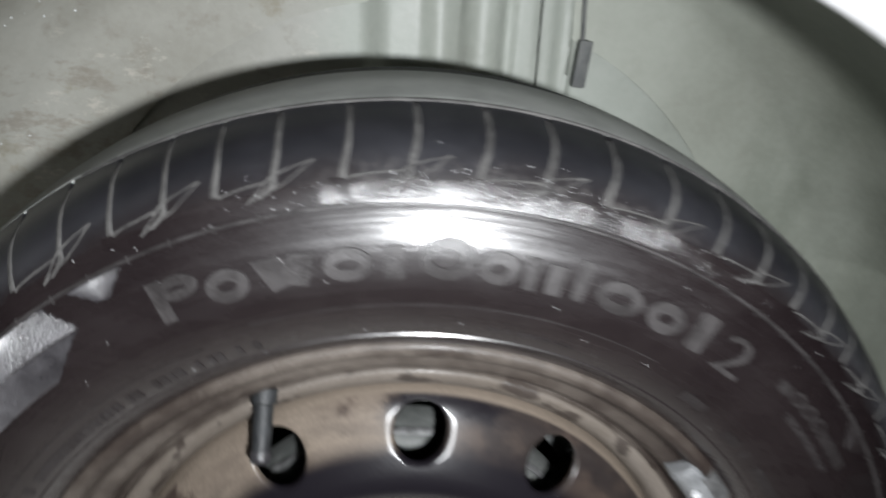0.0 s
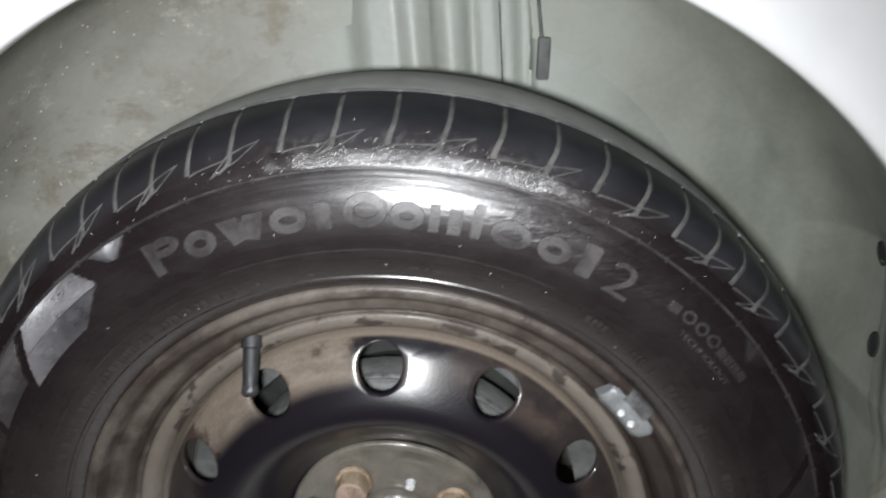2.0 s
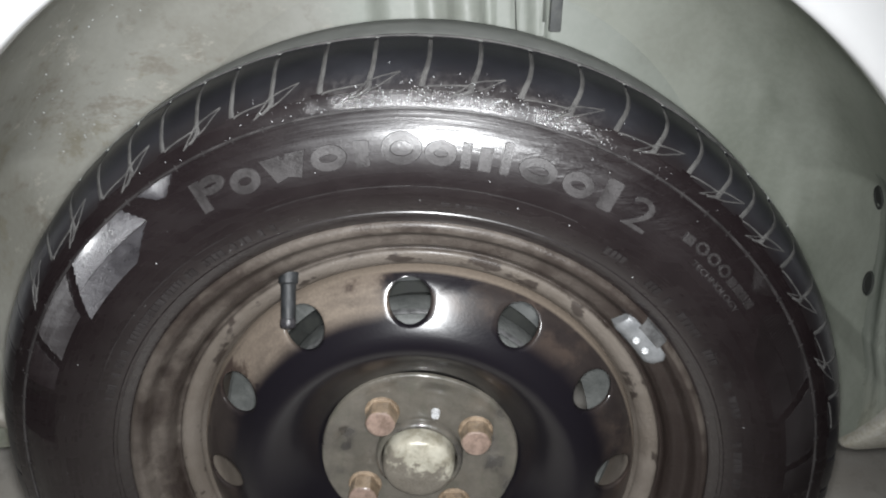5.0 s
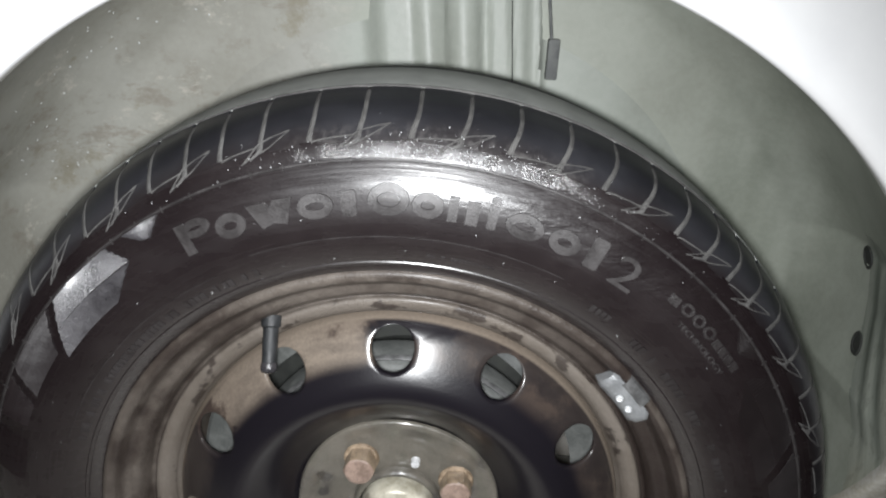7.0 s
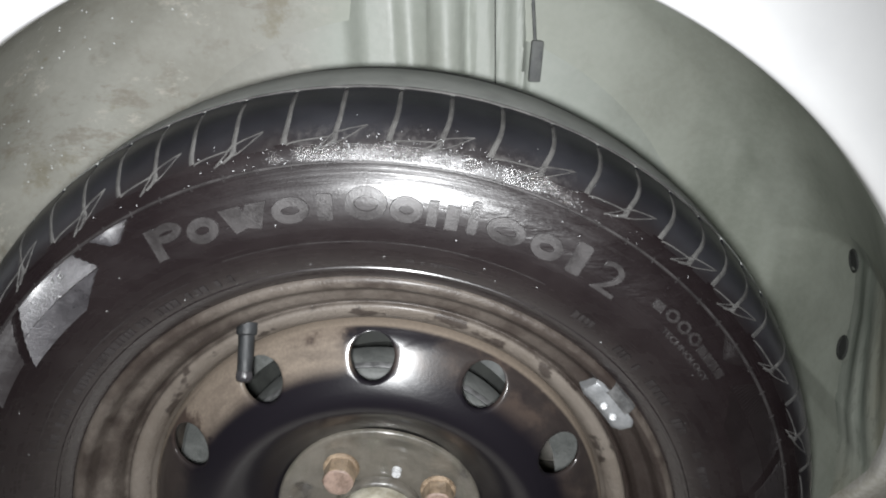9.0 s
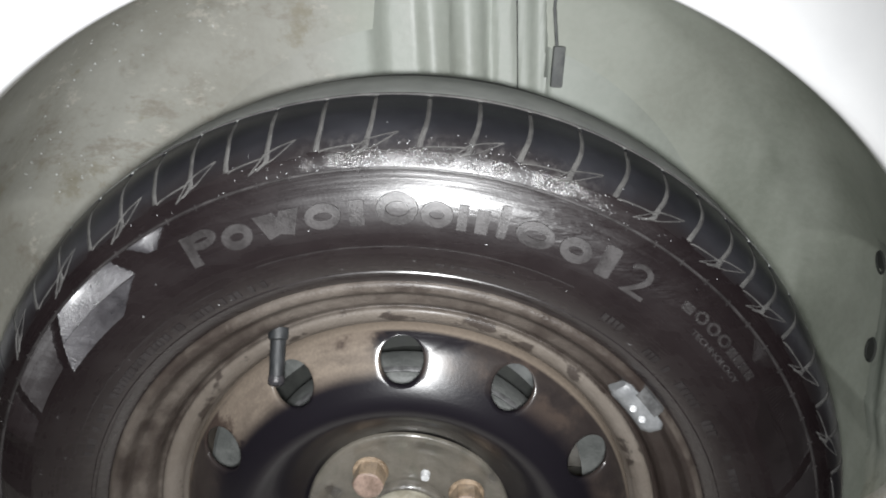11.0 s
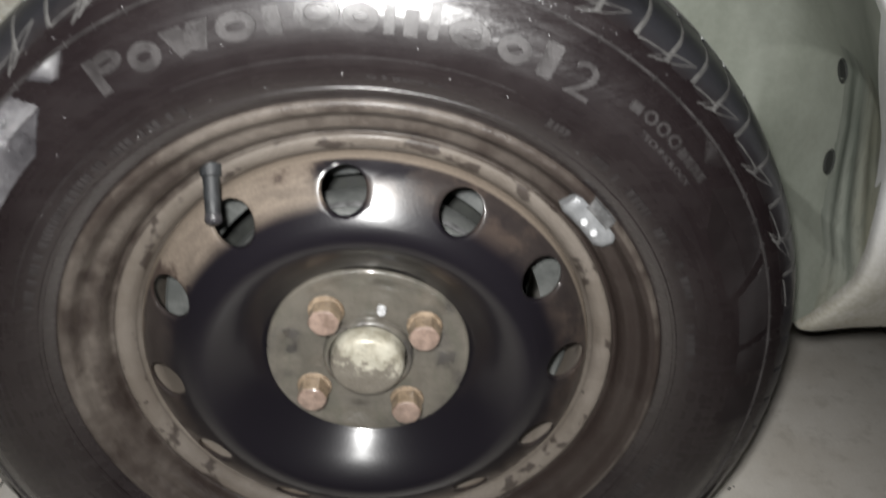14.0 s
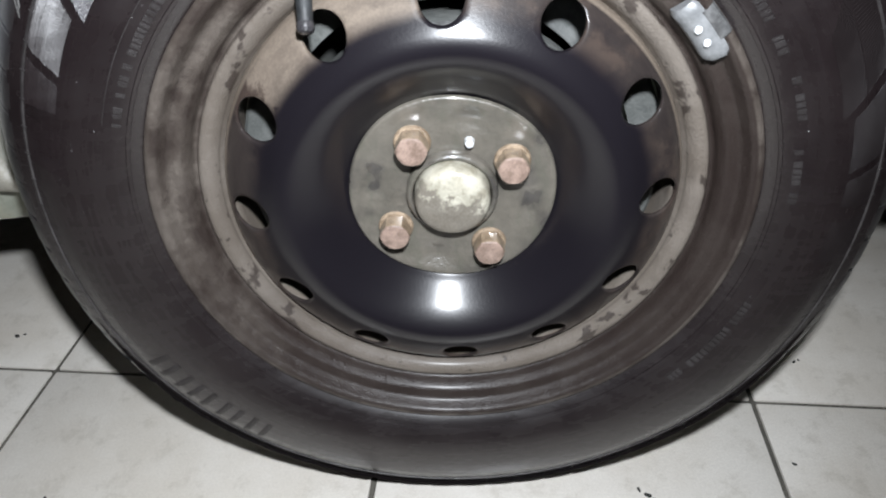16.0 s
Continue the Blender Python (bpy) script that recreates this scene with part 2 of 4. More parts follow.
def rim_paint():
    """Rim steel: an even dusty shelf next to the disc, and a brown outer band smeared along its rings."""
    m, nt, b = material("wheel_rim_paint", 0.4, coat=0.16, spec=0.3)
    b.inputs["Coat Roughness"].default_value = 0.24
    r, a = wheel_polar(nt)
    blotch, spot, streak, fine = noise_fac(nt, 20.0, 5.0, 0.6, None, 0.38, 0.62), noise_fac(nt, 90.0, 5.0, 0.65, None, 0.44, 0.60), ring_noise(nt, 150.0, 1.3, 3.0, 0.34, 0.68), noise_fac(nt, 600.0, 2.0)
    side = step(nt, math_node(nt, "COSINE", math_node(nt, "SUBTRACT", a, 2.35)), -0.4, 0.9, 0.12, 0.85)
    outer = math_node(nt, "ADD", math_node(nt, "MULTIPLY", blotch, 0.34), math_node(nt, "ADD", math_node(nt, "MULTIPLY", spot, 0.12), math_node(nt, "MULTIPLY", streak, 0.16)))
    outer = math_node(nt, "MULTIPLY", math_node(nt, "ADD", outer, 0.05), side)
    edge = math_node(nt, "MULTIPLY", step(nt, r, 0.1995, 0.2015), math_node(nt, "ADD", 0.12, math_node(nt, "MULTIPLY", blotch, 0.3)))
    outer = math_node(nt, "MAXIMUM", outer, edge)
    dark = ring_noise(nt, 75.0, 7.0, 3.0, 0.57, 0.63)
    shelf = math_node(nt, "SUBTRACT", math_node(nt, "ADD", 0.70, math_node(nt, "ADD", math_node(nt, "MULTIPLY", fine, 0.05), math_node(nt, "MULTIPLY", streak, 0.05))), math_node(nt, "MULTIPLY", dark, 0.55))
    shelf = math_node(nt, "MULTIPLY", shelf, step(nt, math_node(nt, "COSINE", math_node(nt, "SUBTRACT", a, 2.9)), -0.9, 0.6, 1.15, 1.0))
    on_shelf = step(nt, r, 0.1785, 0.1750)
    d = math_node(nt, "ADD", math_node(nt, "MULTIPLY", on_shelf, shelf), math_node(nt, "MULTIPLY", math_node(nt, "SUBTRACT", 1.0, on_shelf), outer))
    patch = math_node(nt, "MULTIPLY", noise_fac(nt, 30.0, 5.0, 0.6, None, 0.55, 0.585), step(nt, math_node(nt, "COSINE", math_node(nt, "SUBTRACT", a, 2.5)), -0.4, 0.7, 0.50, 0.30))
    d = math_node(nt, "MULTIPLY", d, math_node(nt, "SUBTRACT", 1.0, math_node(nt, "MULTIPLY", math_node(nt, "MULTIPLY", patch, math_node(nt, "SUBTRACT", 1.0, math_node(nt, "MULTIPLY", on_shelf, 0.75))), 0.8)))
    d = math_node(nt, "MULTIPLY", d, step(nt, r, 0.1630, 0.1650))
    deep = nt.nodes.new("ShaderNodeSeparateXYZ")
    nt.links.new(position(nt), deep.inputs[0])
    inside = math_node(nt, "MULTIPLY", step(nt, deep.outputs[1], -0.0515, -0.0470), step(nt, r, 0.1660, 0.1645))
    d = math_node(nt, "MAXIMUM", d, math_node(nt, "MULTIPLY", inside, math_node(nt, "ADD", 0.85, math_node(nt, "MULTIPLY", fine, 0.15))))
    tan = mix(nt, blotch, (0.140, 0.119, 0.099), (0.176, 0.153, 0.131))
    nt.links.new(mix(nt, d, (0.0200, 0.0138, 0.0122), tan), b.inputs["Base Color"])
    nt.links.new(scalar(nt, d, 0.40, 0.58), b.inputs["Roughness"])
    bump(nt, b, math_node(nt, "ADD", spot, fine), 0.38, 0.0005)
    return m


def pad_dirt():
    """Dried brake dust on the hub, with dark wet patches, runs and painted hollow shade."""
    m, nt, b = material("hub_pad_dirt", 0.35, coat=0.9)
    blotch, wet, run, fine = noise_fac(nt, 27.0), noise_fac(nt, 24.0, 3.0, 0.5, None, 0.50, 0.68), noise_fac(nt, 60.0, 3.0, 0.5, (1.6, 1.0, 0.5), 0.5, 0.66), noise_fac(nt, 300.0, 3.0)
    c = mix(nt, math_node(nt, "ADD", math_node(nt, "MULTIPLY", blotch, 0.8), math_node(nt, "MULTIPLY", fine, 0.2)), (0.086, 0.079, 0.066), (0.134, 0.121, 0.101))
    c = mix(nt, math_node(nt, "MULTIPLY", run, 0.4), c, (0.085, 0.085, 0.066))
    # shade of the two stamped hollows between the bolts, painted black
    r, a = wheel_polar(nt)
    ragged = noise_fac(nt, 70.0, 2.0, 0.5, None, 0.3, 0.7)
    at_side = math_node(nt, "ADD", math_node(nt, "ABSOLUTE", math_node(nt, "COSINE", math_node(nt, "SUBTRACT", a, 2.97))), math_node(nt, "MULTIPLY", ragged, 0.05))
    hollow = math_node(nt, "MULTIPLY", step(nt, at_side, 0.992, 1.045), math_node(nt, "MULTIPLY", step(nt, r, 0.049, 0.055), step(nt, r, 0.069, 0.063)))
    wet = math_node(nt, "MAXIMUM", wet, hollow)
    nt.links.new(mix(nt, math_node(nt, "MULTIPLY", wet, 0.7), c, (0.022, 0.021, 0.024)), b.inputs["Base Color"])
    nt.links.new(scalar(nt, wet, 0.38, 0.2), b.inputs["Roughness"])
    nt.links.new(scalar(nt, wet, 0.13, 0.07), b.inputs["Coat Roughness"])
    bump(nt, b, math_node(nt, "ADD", fine, math_node(nt, "MULTIPLY", blotch, 2.0)), 0.3, 0.0006)
    return m


def cap_metal():
    """Cream-coated cap, its lower half under brown-grey dust with a ragged border."""
    m, nt, b = material("grease_cap_metal", 0.4, metal=0.15)
    s = nt.nodes.new("ShaderNodeSeparateXYZ")
    nt.links.new(position(nt), s.inputs[0])
    blotch, patch, fine = noise_fac(nt, 70.0), noise_fac(nt, 110.0, 4.0, 0.6, None, 0.40, 0.60), noise_fac(nt, 600.0, 3.0)
    edge = math_node(nt, "ADD", s.outputs[2], math_node(nt, "ADD", math_node(nt, "MULTIPLY", s.outputs[0], 0.25), math_node(nt, "MULTIPLY", patch, 0.014)))
    dusty = step(nt, edge, 0.3200, 0.3050)
    c = mix(nt, blotch, (0.27, 0.248, 0.19), (0.52, 0.49, 0.40))
    c = mix(nt, math_node(nt, "MULTIPLY", patch, 0.25), c, (0.66, 0.645, 0.56))
    nt.links.new(mix(nt, math_node(nt, "MULTIPLY", dusty, 0.85), c, mix(nt, fine, (0.125, 0.110, 0.092), (0.165, 0.145, 0.122))), b.inputs["Base Color"])
    nt.links.new(scalar(nt, dusty, 0.34, 0.6), b.inputs["Roughness"])
    bump(nt, b, math_node(nt, "ADD", fine, patch), 0.25, 0.0004)
    return m


BARREL = rim_paint()
PAD = pad_dirt()
BOLT_FACE = two_scale("worn_bolt_face", (0.155, 0.108, 0.084), (0.34, 0.245, 0.200), (0.3, 0.5), 110, 700, coat=0.9, bumps=0.35, coat_rough=0.12)
RUST = two_scale("rusty_bolt_steel", (0.15, 0.105, 0.066), (0.36, 0.272, 0.188), (0.34, 0.6), 130, 900, metal=0.1, bumps=0.5, coat=0.9, coat_rough=0.12)
CAP = cap_metal()
VALVE_TIP = two_scale("worn_valve_plastic", (0.022, 0.021, 0.023), (0.042, 0.040, 0.043), (0.22, 0.36), 150, 900)
DRUM = two_scale("cast_drum_grey", (0.068, 0.072, 0.069), (0.130, 0.134, 0.128), (0.45, 0.65), 40, 500, bumps=0.3)
BLACK = two_scale("black_valve_rubber", (0.010, 0.0110, 0.012), (0.024, 0.026, 0.028), (0.5, 0.65), 120, 900)
RIVET = two_scale("bright_rivet_metal", (0.6, 0.61, 0.62), (0.75, 0.76, 0.77), (0.2, 0.35), 150, 900, metal=0.3)
ZINC = two_scale("zinc_weight_metal", (0.17, 0.175, 0.18), (0.26, 0.265, 0.27), (0.28, 0.42), 150, 900, metal=0.15)


def car_paint():
    m, nt, b = material("white_car_paint", 0.22, coat=0.4)
    sep = nt.nodes.new("ShaderNodeSeparateXYZ")
    nt.links.new(position(nt), sep.inputs[0])
    low = nt.nodes.new("ShaderNodeMapRange")
    low.interpolation_type = "SMOOTHSTEP"
    low.inputs["From Min"].default_value, low.inputs["From Max"].default_value = 0.44, 0.30
    nt.links.new(sep.outputs[2], low.inputs["Value"])
    blotch, fine = noise_fac(nt, 14.0, 5.0, 0.65, None, 0.2, 0.6), noise_fac(nt, 300.0, 3.0)
    d = math_node(nt, "MULTIPLY", low.outputs[0], math_node(nt, "ADD", 0.25, math_node(nt, "ADD", math_node(nt, "MULTIPLY", blotch, 0.5), math_node(nt, "MULTIPLY", fine, 0.2))))
    nt.links.new(mix(nt, d, mix(nt, blotch, (0.66, 0.66, 0.665), (0.71, 0.71, 0.71)), (0.31, 0.285, 0.215)), b.inputs["Base Color"])
    nt.links.new(scalar(nt, d, 0.22, 0.7), b.inputs["Roughness"])
    bump(nt, b, fine, 0.02, 0.0003)
    return m


WHITE = car_paint()
CLIP = two_scale("spring_steel", (0.12, 0.12, 0.12), (0.25, 0.25, 0.25), (0.3, 0.5), 150, 900, metal=0.6)
# near-black for grime, and for shade painted behind disc and tread
HOLE = two_scale("dark_grime_and_shade", (0.012, 0.013, 0.012), (0.03, 0.032, 0.028), (0.7, 0.9), 60, 600)
SHADE = two_scale("shade_grey_bracket", (0.08, 0.085, 0.085), (0.16, 0.165, 0.16), (0.5, 0.7), 60, 600)
GROUT = two_scale("floor_grout", (0.07, 0.065, 0.055), (0.14, 0.13, 0.11), (0.8, 0.95), 25, 400, bumps=0.6)
PLASTER = two_scale("garage_plaster", (0.42, 0.42, 0.40), (0.5, 0.5, 0.48), (0.8, 0.9), 3, 120, bumps=0.3)


def liner_paint(name="dirty_grey_green_liner", gloss=0.0, tint=(1.0, 1.0, 1.0)):
    m, nt, b = material(name, 0.5)
    big, fine, spots = noise_fac(nt, 7.0, 5.0, 0.6, None, 0.3, 0.7), noise_fac(nt, 160.0, 3.0), noise_fac(nt, 30.0, 4.0, 0.7, None, 0.56, 0.72)
    c = mix(nt, big, tuple(u * v for u, v in zip((0.333, 0.346, 0.298), tint)), tuple(u * v for u, v in zip((0.408, 0.430, 0.376), tint)))
    sep = nt.nodes.new("ShaderNodeSeparateXYZ")
    nt.links.new(position(nt), sep.inputs[0])
    mud = nt.nodes.new("ShaderNodeMapRange")
    mud.interpolation_type = "SMOOTHSTEP"
    mud.inputs["From Min"].default_value, mud.inputs["From Max"].default_value = -0.03, -0.09
    nt.links.new(math_node(nt, "ADD", sep.outputs[0], math_node(nt, "MULTIPLY", big, 0.03)), mud.inputs["Value"])
    c = mix(nt, math_node(nt, "MULTIPLY", mud.outputs[0], 0.75), c, mix(nt, big, (0.300, 0.285, 0.248), (0.39, 0.380, 0.348)))
    c = mix(nt, math_node(nt, "MULTIPLY", spots, step(nt, mud.outputs[0], 0.0, 1.0, 0.12, 0.45)), c, (0.24, 0.22, 0.18))
    scuff = noise_fac(nt, 55.0, 7.0, 0.75, (1.0, 1.0, 0.5), 0.62, 0.74)
    c = mix(nt, math_node(nt, "MULTIPLY", scuff, step(nt, mud.outputs[0], 0.0, 1.0, 0.15, 0.5)), c, (0.62, 0.61, 0.55))
    # the rear part is darker olive, with stains running down it
    run = noise_fac(nt, 11.0, 3.0, 0.5, (1.6, 1.0, 0.25), 0.36, 0.64)
    rear = step(nt, sep.outputs[0], 0.15, 0.31)
    c = mix(nt, math_node(nt, "MULTIPLY", rear, math_node(nt, "ADD", 0.30, math_node(nt, "MULTIPLY", run, 0.4))), c, (0.178, 0.198, 0.158))
    scrape = math_node(nt, "MULTIPLY", noise_fac(nt, 26.0, 7.0, 0.8, (0.6, 1.0, 1.3), 0.56, 0.66), mud.outputs[0])
    c = mix(nt, math_node(nt, "MULTIPLY", scrape, 0.7), c, (0.55, 0.52, 0.46))
    smear = math_node(nt, "MULTIPLY", noise_fac(nt, 15.0, 6.0, 0.75, (0.7, 1.0, 1.5), 0.55, 0.66), mud.outputs[0])
    c = mix(nt, math_node(nt, "MULTIPLY", smear, 0.6), c, (0.22, 0.19, 0.15))
    earth = noise_fac(nt, 19.0, 6.0, 0.7, None, 0.55, 0.7)
    c = mix(nt, math_node(nt, "MULTIPLY", math_node(nt, "MULTIPLY", earth, mud.outputs[0]), 0.7), c, (0.24, 0.215, 0.15))
    c = mix(nt, math_node(nt, "MULTIPLY", fine, 0.07), c, (0.6, 0.6, 0.56))
    nt.links.new(c, b.inputs["Base Color"])
    nt.links.new(scalar(nt, big, 0.42 - gloss, 0.6 - gloss), b.inputs["Roughness"])
    bump(nt, b, math_node(nt, "ADD", math_node(nt, "MULTIPLY", fine, 0.5), spots), 0.10, 0.0007)
    return m


def streak_paint():
    """The ribbed lower end of the liner, with mud and water streaks along its ribs."""
    m, nt, b = material("streaked_liner", 0.55)
    s = nt.nodes.new("ShaderNodeSeparateXYZ")
    nt.links.new(position(nt), s.inputs[0])
    u = math_node(nt, "SUBTRACT", s.outputs[1], math_node(nt, "MULTIPLY", s.outputs[2], 0.47))
    c = nt.nodes.new("ShaderNodeCombineXYZ")
    nt.links.new(math_node(nt, "MULTIPLY", u, 46.0), c.inputs[0])
    nt.links.new(math_node(nt, "MULTIPLY", s.outputs[2], 5.0), c.inputs[1])
    n = node(nt, "ShaderNodeTexNoise", Scale=1.0, Detail=4.0, Roughness=0.55)
    nt.links.new(c.outputs[0], n.inputs["Vector"])
    ramp = nt.nodes.new("ShaderNodeValToRGB")
    e = ramp.color_ramp.elements
    e[0].position, e[0].color = 0.36, (0.115, 0.132, 0.110, 1)
    e[1].position, e[1].color = 0.62, (0.305, 0.322, 0.280, 1)
    e.new(0.48).color = (0.212, 0.230, 0.198, 1)
    nt.links.new(n.outputs["Fac"], ramp.inputs[0])
    # yellowish mud gathers next to the arch's edge and low down
    near = math_node(nt, "ADD", math_node(nt, "MULTIPLY", step(nt, u, -0.165, -0.205), 0.5), math_node(nt, "MULTIPLY", step(nt, s.outputs[2], 0.36, 0.29), 0.4))
    mud = math_node(nt, "MULTIPLY", near, math_node(nt, "ADD", 0.45, math_node(nt, "MULTIPLY", noise_fac(nt, 60.0, 5.0, 0.6, (1.0, 1.0, 0.3)), 0.55)))
    spots = noise_fac(nt, 170.0, 4.0, 0.7, (1.0, 1.0, 0.4), 0.52, 0.64)
    colour = mix(nt, math_node(nt, "MULTIPLY", spots, 0.3), mix(nt, mud, ramp.outputs[0], (0.34, 0.315, 0.23)), (0.10, 0.105, 0.085))
    nt.links.new(colour, b.inputs["Base Color"])
    bump(nt, b, n.outputs["Fac"], 0.3, 0.001)
    return m


def tile_glaze():
    m, nt, b = material("beige_floor_tile", 0.3)
    cloud, vein, fine = noise_fac(nt, 5.0, 6.0, 0.65, None, 0.3, 0.7), noise_fac(nt, 30.0, 8.0, 0.75, None, 0.50, 0.66), noise_fac(nt, 420.0, 2.0)
    info = nt.nodes.new("ShaderNodeObjectInfo")
    c = mix(nt, cloud, (0.69, 0.640, 0.568), (0.84, 0.803, 0.745))
    c = mix(nt, math_node(nt, "MULTIPLY", vein, 0.4), c, (0.47, 0.43, 0.365))
    c = mix(nt, math_node(nt, "MULTIPLY", info.outputs["Random"], 0.18), c, (0.55, 0.52, 0.47))
    c = mix(nt, math_node(nt, "MULTIPLY", fine, 0.1), c, (0.3, 0.27, 0.23))
    nt.links.new(c, b.inputs["Base Color"])
    nt.links.new(scalar(nt, vein, 0.28, 0.5), b.inputs["Roughness"])
    bump(nt, b, math_node(nt, "ADD", cloud, fine), 0.12, 0.0008)
    return m


LINER, WING, STREAK, TILE = liner_paint(), liner_paint("dirty_painted_wing", 0.08, (0.93, 0.945, 0.97)), streak_paint(), tile_glaze()

# ---- building helpers ----
AXLE = Vector((0.0, 0.0, 0.3))


def thing(name, place, label, category, group="", kind=""):
    ob = new(name)
    ob.empty_display_size = 0.1
    ob.location = place
    return tagged(ob, label, category, group, kind)


def finish(bm, name, mat, smooth):
    me = bpy.data.meshes.new(name)
    bmesh.ops.recalc_face_normals(bm, faces=bm.faces)
    bm.to_mesh(me)
    bm.free()
    for m in mat if isinstance(mat, (list, tuple)) else [mat]:
        me.materials.append(m)
    if smooth:
        me.shade_smooth()
        if smooth is not True:
            me.set_sharp_from_angle(angle=radians(smooth))
    return me


def under(ob, parent):
    """Hang a mesh that is given in world metres under its thing or part."""
    if parent is not None:
        ob.parent = parent
        if parent.type == "EMPTY":
            ob.matrix_parent_inverse = Matrix.Translation(-parent.location)
    return ob


def part(name, bm, mat, parent, label="", smooth=35):
    me = bm if isinstance(bm, bpy.types.Mesh) else finish(bm, name, mat, smooth)
    return tagged(under(new(name, me), parent), label)


def at(r, deg, y):
    a = radians(deg)
    return Vector((AXLE.x + r * math.cos(a), y, AXLE.z + r * math.sin(a)))


def revolve(profile, steps=192, closed=False, fold=None):
    bm = bmesh.new()
    rings = []
    for k in range(steps):
        rings.append([bm.verts.new(fold(at(r, 360 * k / steps, y)) if fold else at(r, 360 * k / steps, y)) for r, y in profile])
    n = len(profile)
    for k in range(steps):
        a, b = rings[k], rings[(k + 1) % steps]
        for i in range(n if closed else n - 1):
            j = (i + 1) % n
            bm.faces.new((a[i], a[j], b[j], b[i]))
    return bm


def smooth_profile(points, times=5):
    """A rounded line through the points (Catmull-Rom)."""
    p = [points[0], *points, points[-1]]
    out = []
    for a, b, c, d in zip(p, p[1:], p[2:], p[3:]):
        for k in range(times):
            t = k / times
            out.append(tuple(0.5 * (2 * q + (r - o) * t + (2 * o - 5 * q + 4 * r - s) * t * t + (3 * q - o - 3 * r + s) * t**3) for o, q, r, s in zip(a, b, c, d)))
    return out + [points[-1]]


def box(bm, lo, hi, bevel=0.0):
    vs = [bm.verts.new((x, y, z)) for z in (lo[2], hi[2]) for y in (lo[1], hi[1]) for x in (lo[0], hi[0])]
    fs = [bm.faces.new([vs[i] for i in q]) for q in ((0, 2, 3, 1), (4, 5, 7, 6), (0, 1, 5, 4), (2, 6, 7, 3), (0, 4, 6, 2), (1, 3, 7, 5))]
    if bevel:
        bmesh.ops.bevel(bm, geom=list({e for f in fs for e in f.edges}), offset=bevel, segments=2, affect="EDGES", profile=0.6)
    return bm


def rod(bm, a, b, ra, rb=None, sides=20, caps=True):
    """A tapered round bar from a to b."""
    a, b = Vector(a), Vector(b)
    q = (b - a).to_track_quat("Z", "Y")
    rb = ra if rb is None else rb
    rings = [[bm.verts.new(p + q @ Vector((r * math.cos(2 * math.pi * k / sides), r * math.sin(2 * math.pi * k / sides), 0))) for k in range(sides)] for p, r in ((a, ra), (b, rb))]
    for k in range(sides):
        bm.faces.new((rings[0][k], rings[0][(k + 1) % sides], rings[1][(k + 1) % sides], rings[1][k]))
    if caps:
        bm.faces.new(rings[0][::-1])
        bm.faces.new(rings[1])
    return bm


# ---- floor of ceramic tiles ----
PITCH, GAP, TURN_DEG = 0.3822, 0.0055, -3.86
floor_ob = thing("floor", (0, 0, 0), "beige mottled ceramic tile floor with dark dirty grout", "floor", kind="structure")
bm = box(bmesh.new(), (-3.0, -2.5, -0.1), (3.0, 3.0, -0.003))
part("grout_bed", bm, GROUT, floor_ob, "dark dirty grout")

# ---- garage walls and ceiling ----
for name, lo, hi in (("wall_north", (-3.1, 3.0, -0.1), (3.1, 3.1, 2.6)), ("wall_south", (-3.1, -2.6, -0.1), (3.1, -2.5, 2.6)),
                     ("wall_west", (-3.1, -2.5, -0.1), (-3.0, 3.0, 2.6)), ("wall_east", (3.0, -2.5, -0.1), (3.1, 3.0, 2.6)), ("ceiling", (-3.1, -2.6, 2.6), (3.1, 3.1, 2.7))):
    ob = part(name, box(bmesh.new(), lo, hi), PLASTER, None, smooth=False)
    tagged(ob, "plain pale grey plastered garage " + ("ceiling" if name == "ceiling" else "wall"), "ceiling" if name == "ceiling" else "wall", kind="structure")

# ---- car body round the wheel ----
body = thing("car", (0, 0.0, 0.0), "white car with a black steel wheel in a dirty arch", "car")


LOW_X = (0.2740, 0.2860, 0.3040, 0.3290, 0.3420, 0.3500, 0.3560, 0.3600, 0.3570, 0.3530, 0.3500)
LOW_Y = (-0.100, -0.088, -0.070, -0.053, -0.042, -0.036, -0.032, -0.024, -0.010, 0.000, 0.012)
LOW_Z = (0.545, 0.525, 0.500, 0.460, 0.430, 0.400, 0.370, 0.340, 0.310, 0.290, 0.272)


def tuck(z):
    """How far the body's side lies in y at a height: it is drawn in towards its lower edge."""
    return float(np.interp(-z, [-v for v in LOW_Z], LOW_Y))


def lip(k):
    """The arch's edge, for k from 0 (lower end, right) to 1 (lower end, left)."""
    side = 1 if k < 0.5 else -1
    t = min(k, 1 - k)
    if t < 0.20:
        s = t / 0.20
        z = 0.272 + (0.545 - 0.272) * s
        x = float(np.interp(-z, [-v for v in LOW_Z], LOW_X))
    else:
        a0 = math.asin((0.545 - 0.344) / 0.342)
        a = a0 + (math.pi / 2 - a0) * (t - 0.20) / 0.30
        x, z = 0.342 * math.cos(a), 0.344 + 0.342 * math.sin(a)
        x -= 0.0027 * (1 - (t - 0.20) / 0.30)
    return Vector((0.006 + side * x, tuck(z), z))


STEPS = 140


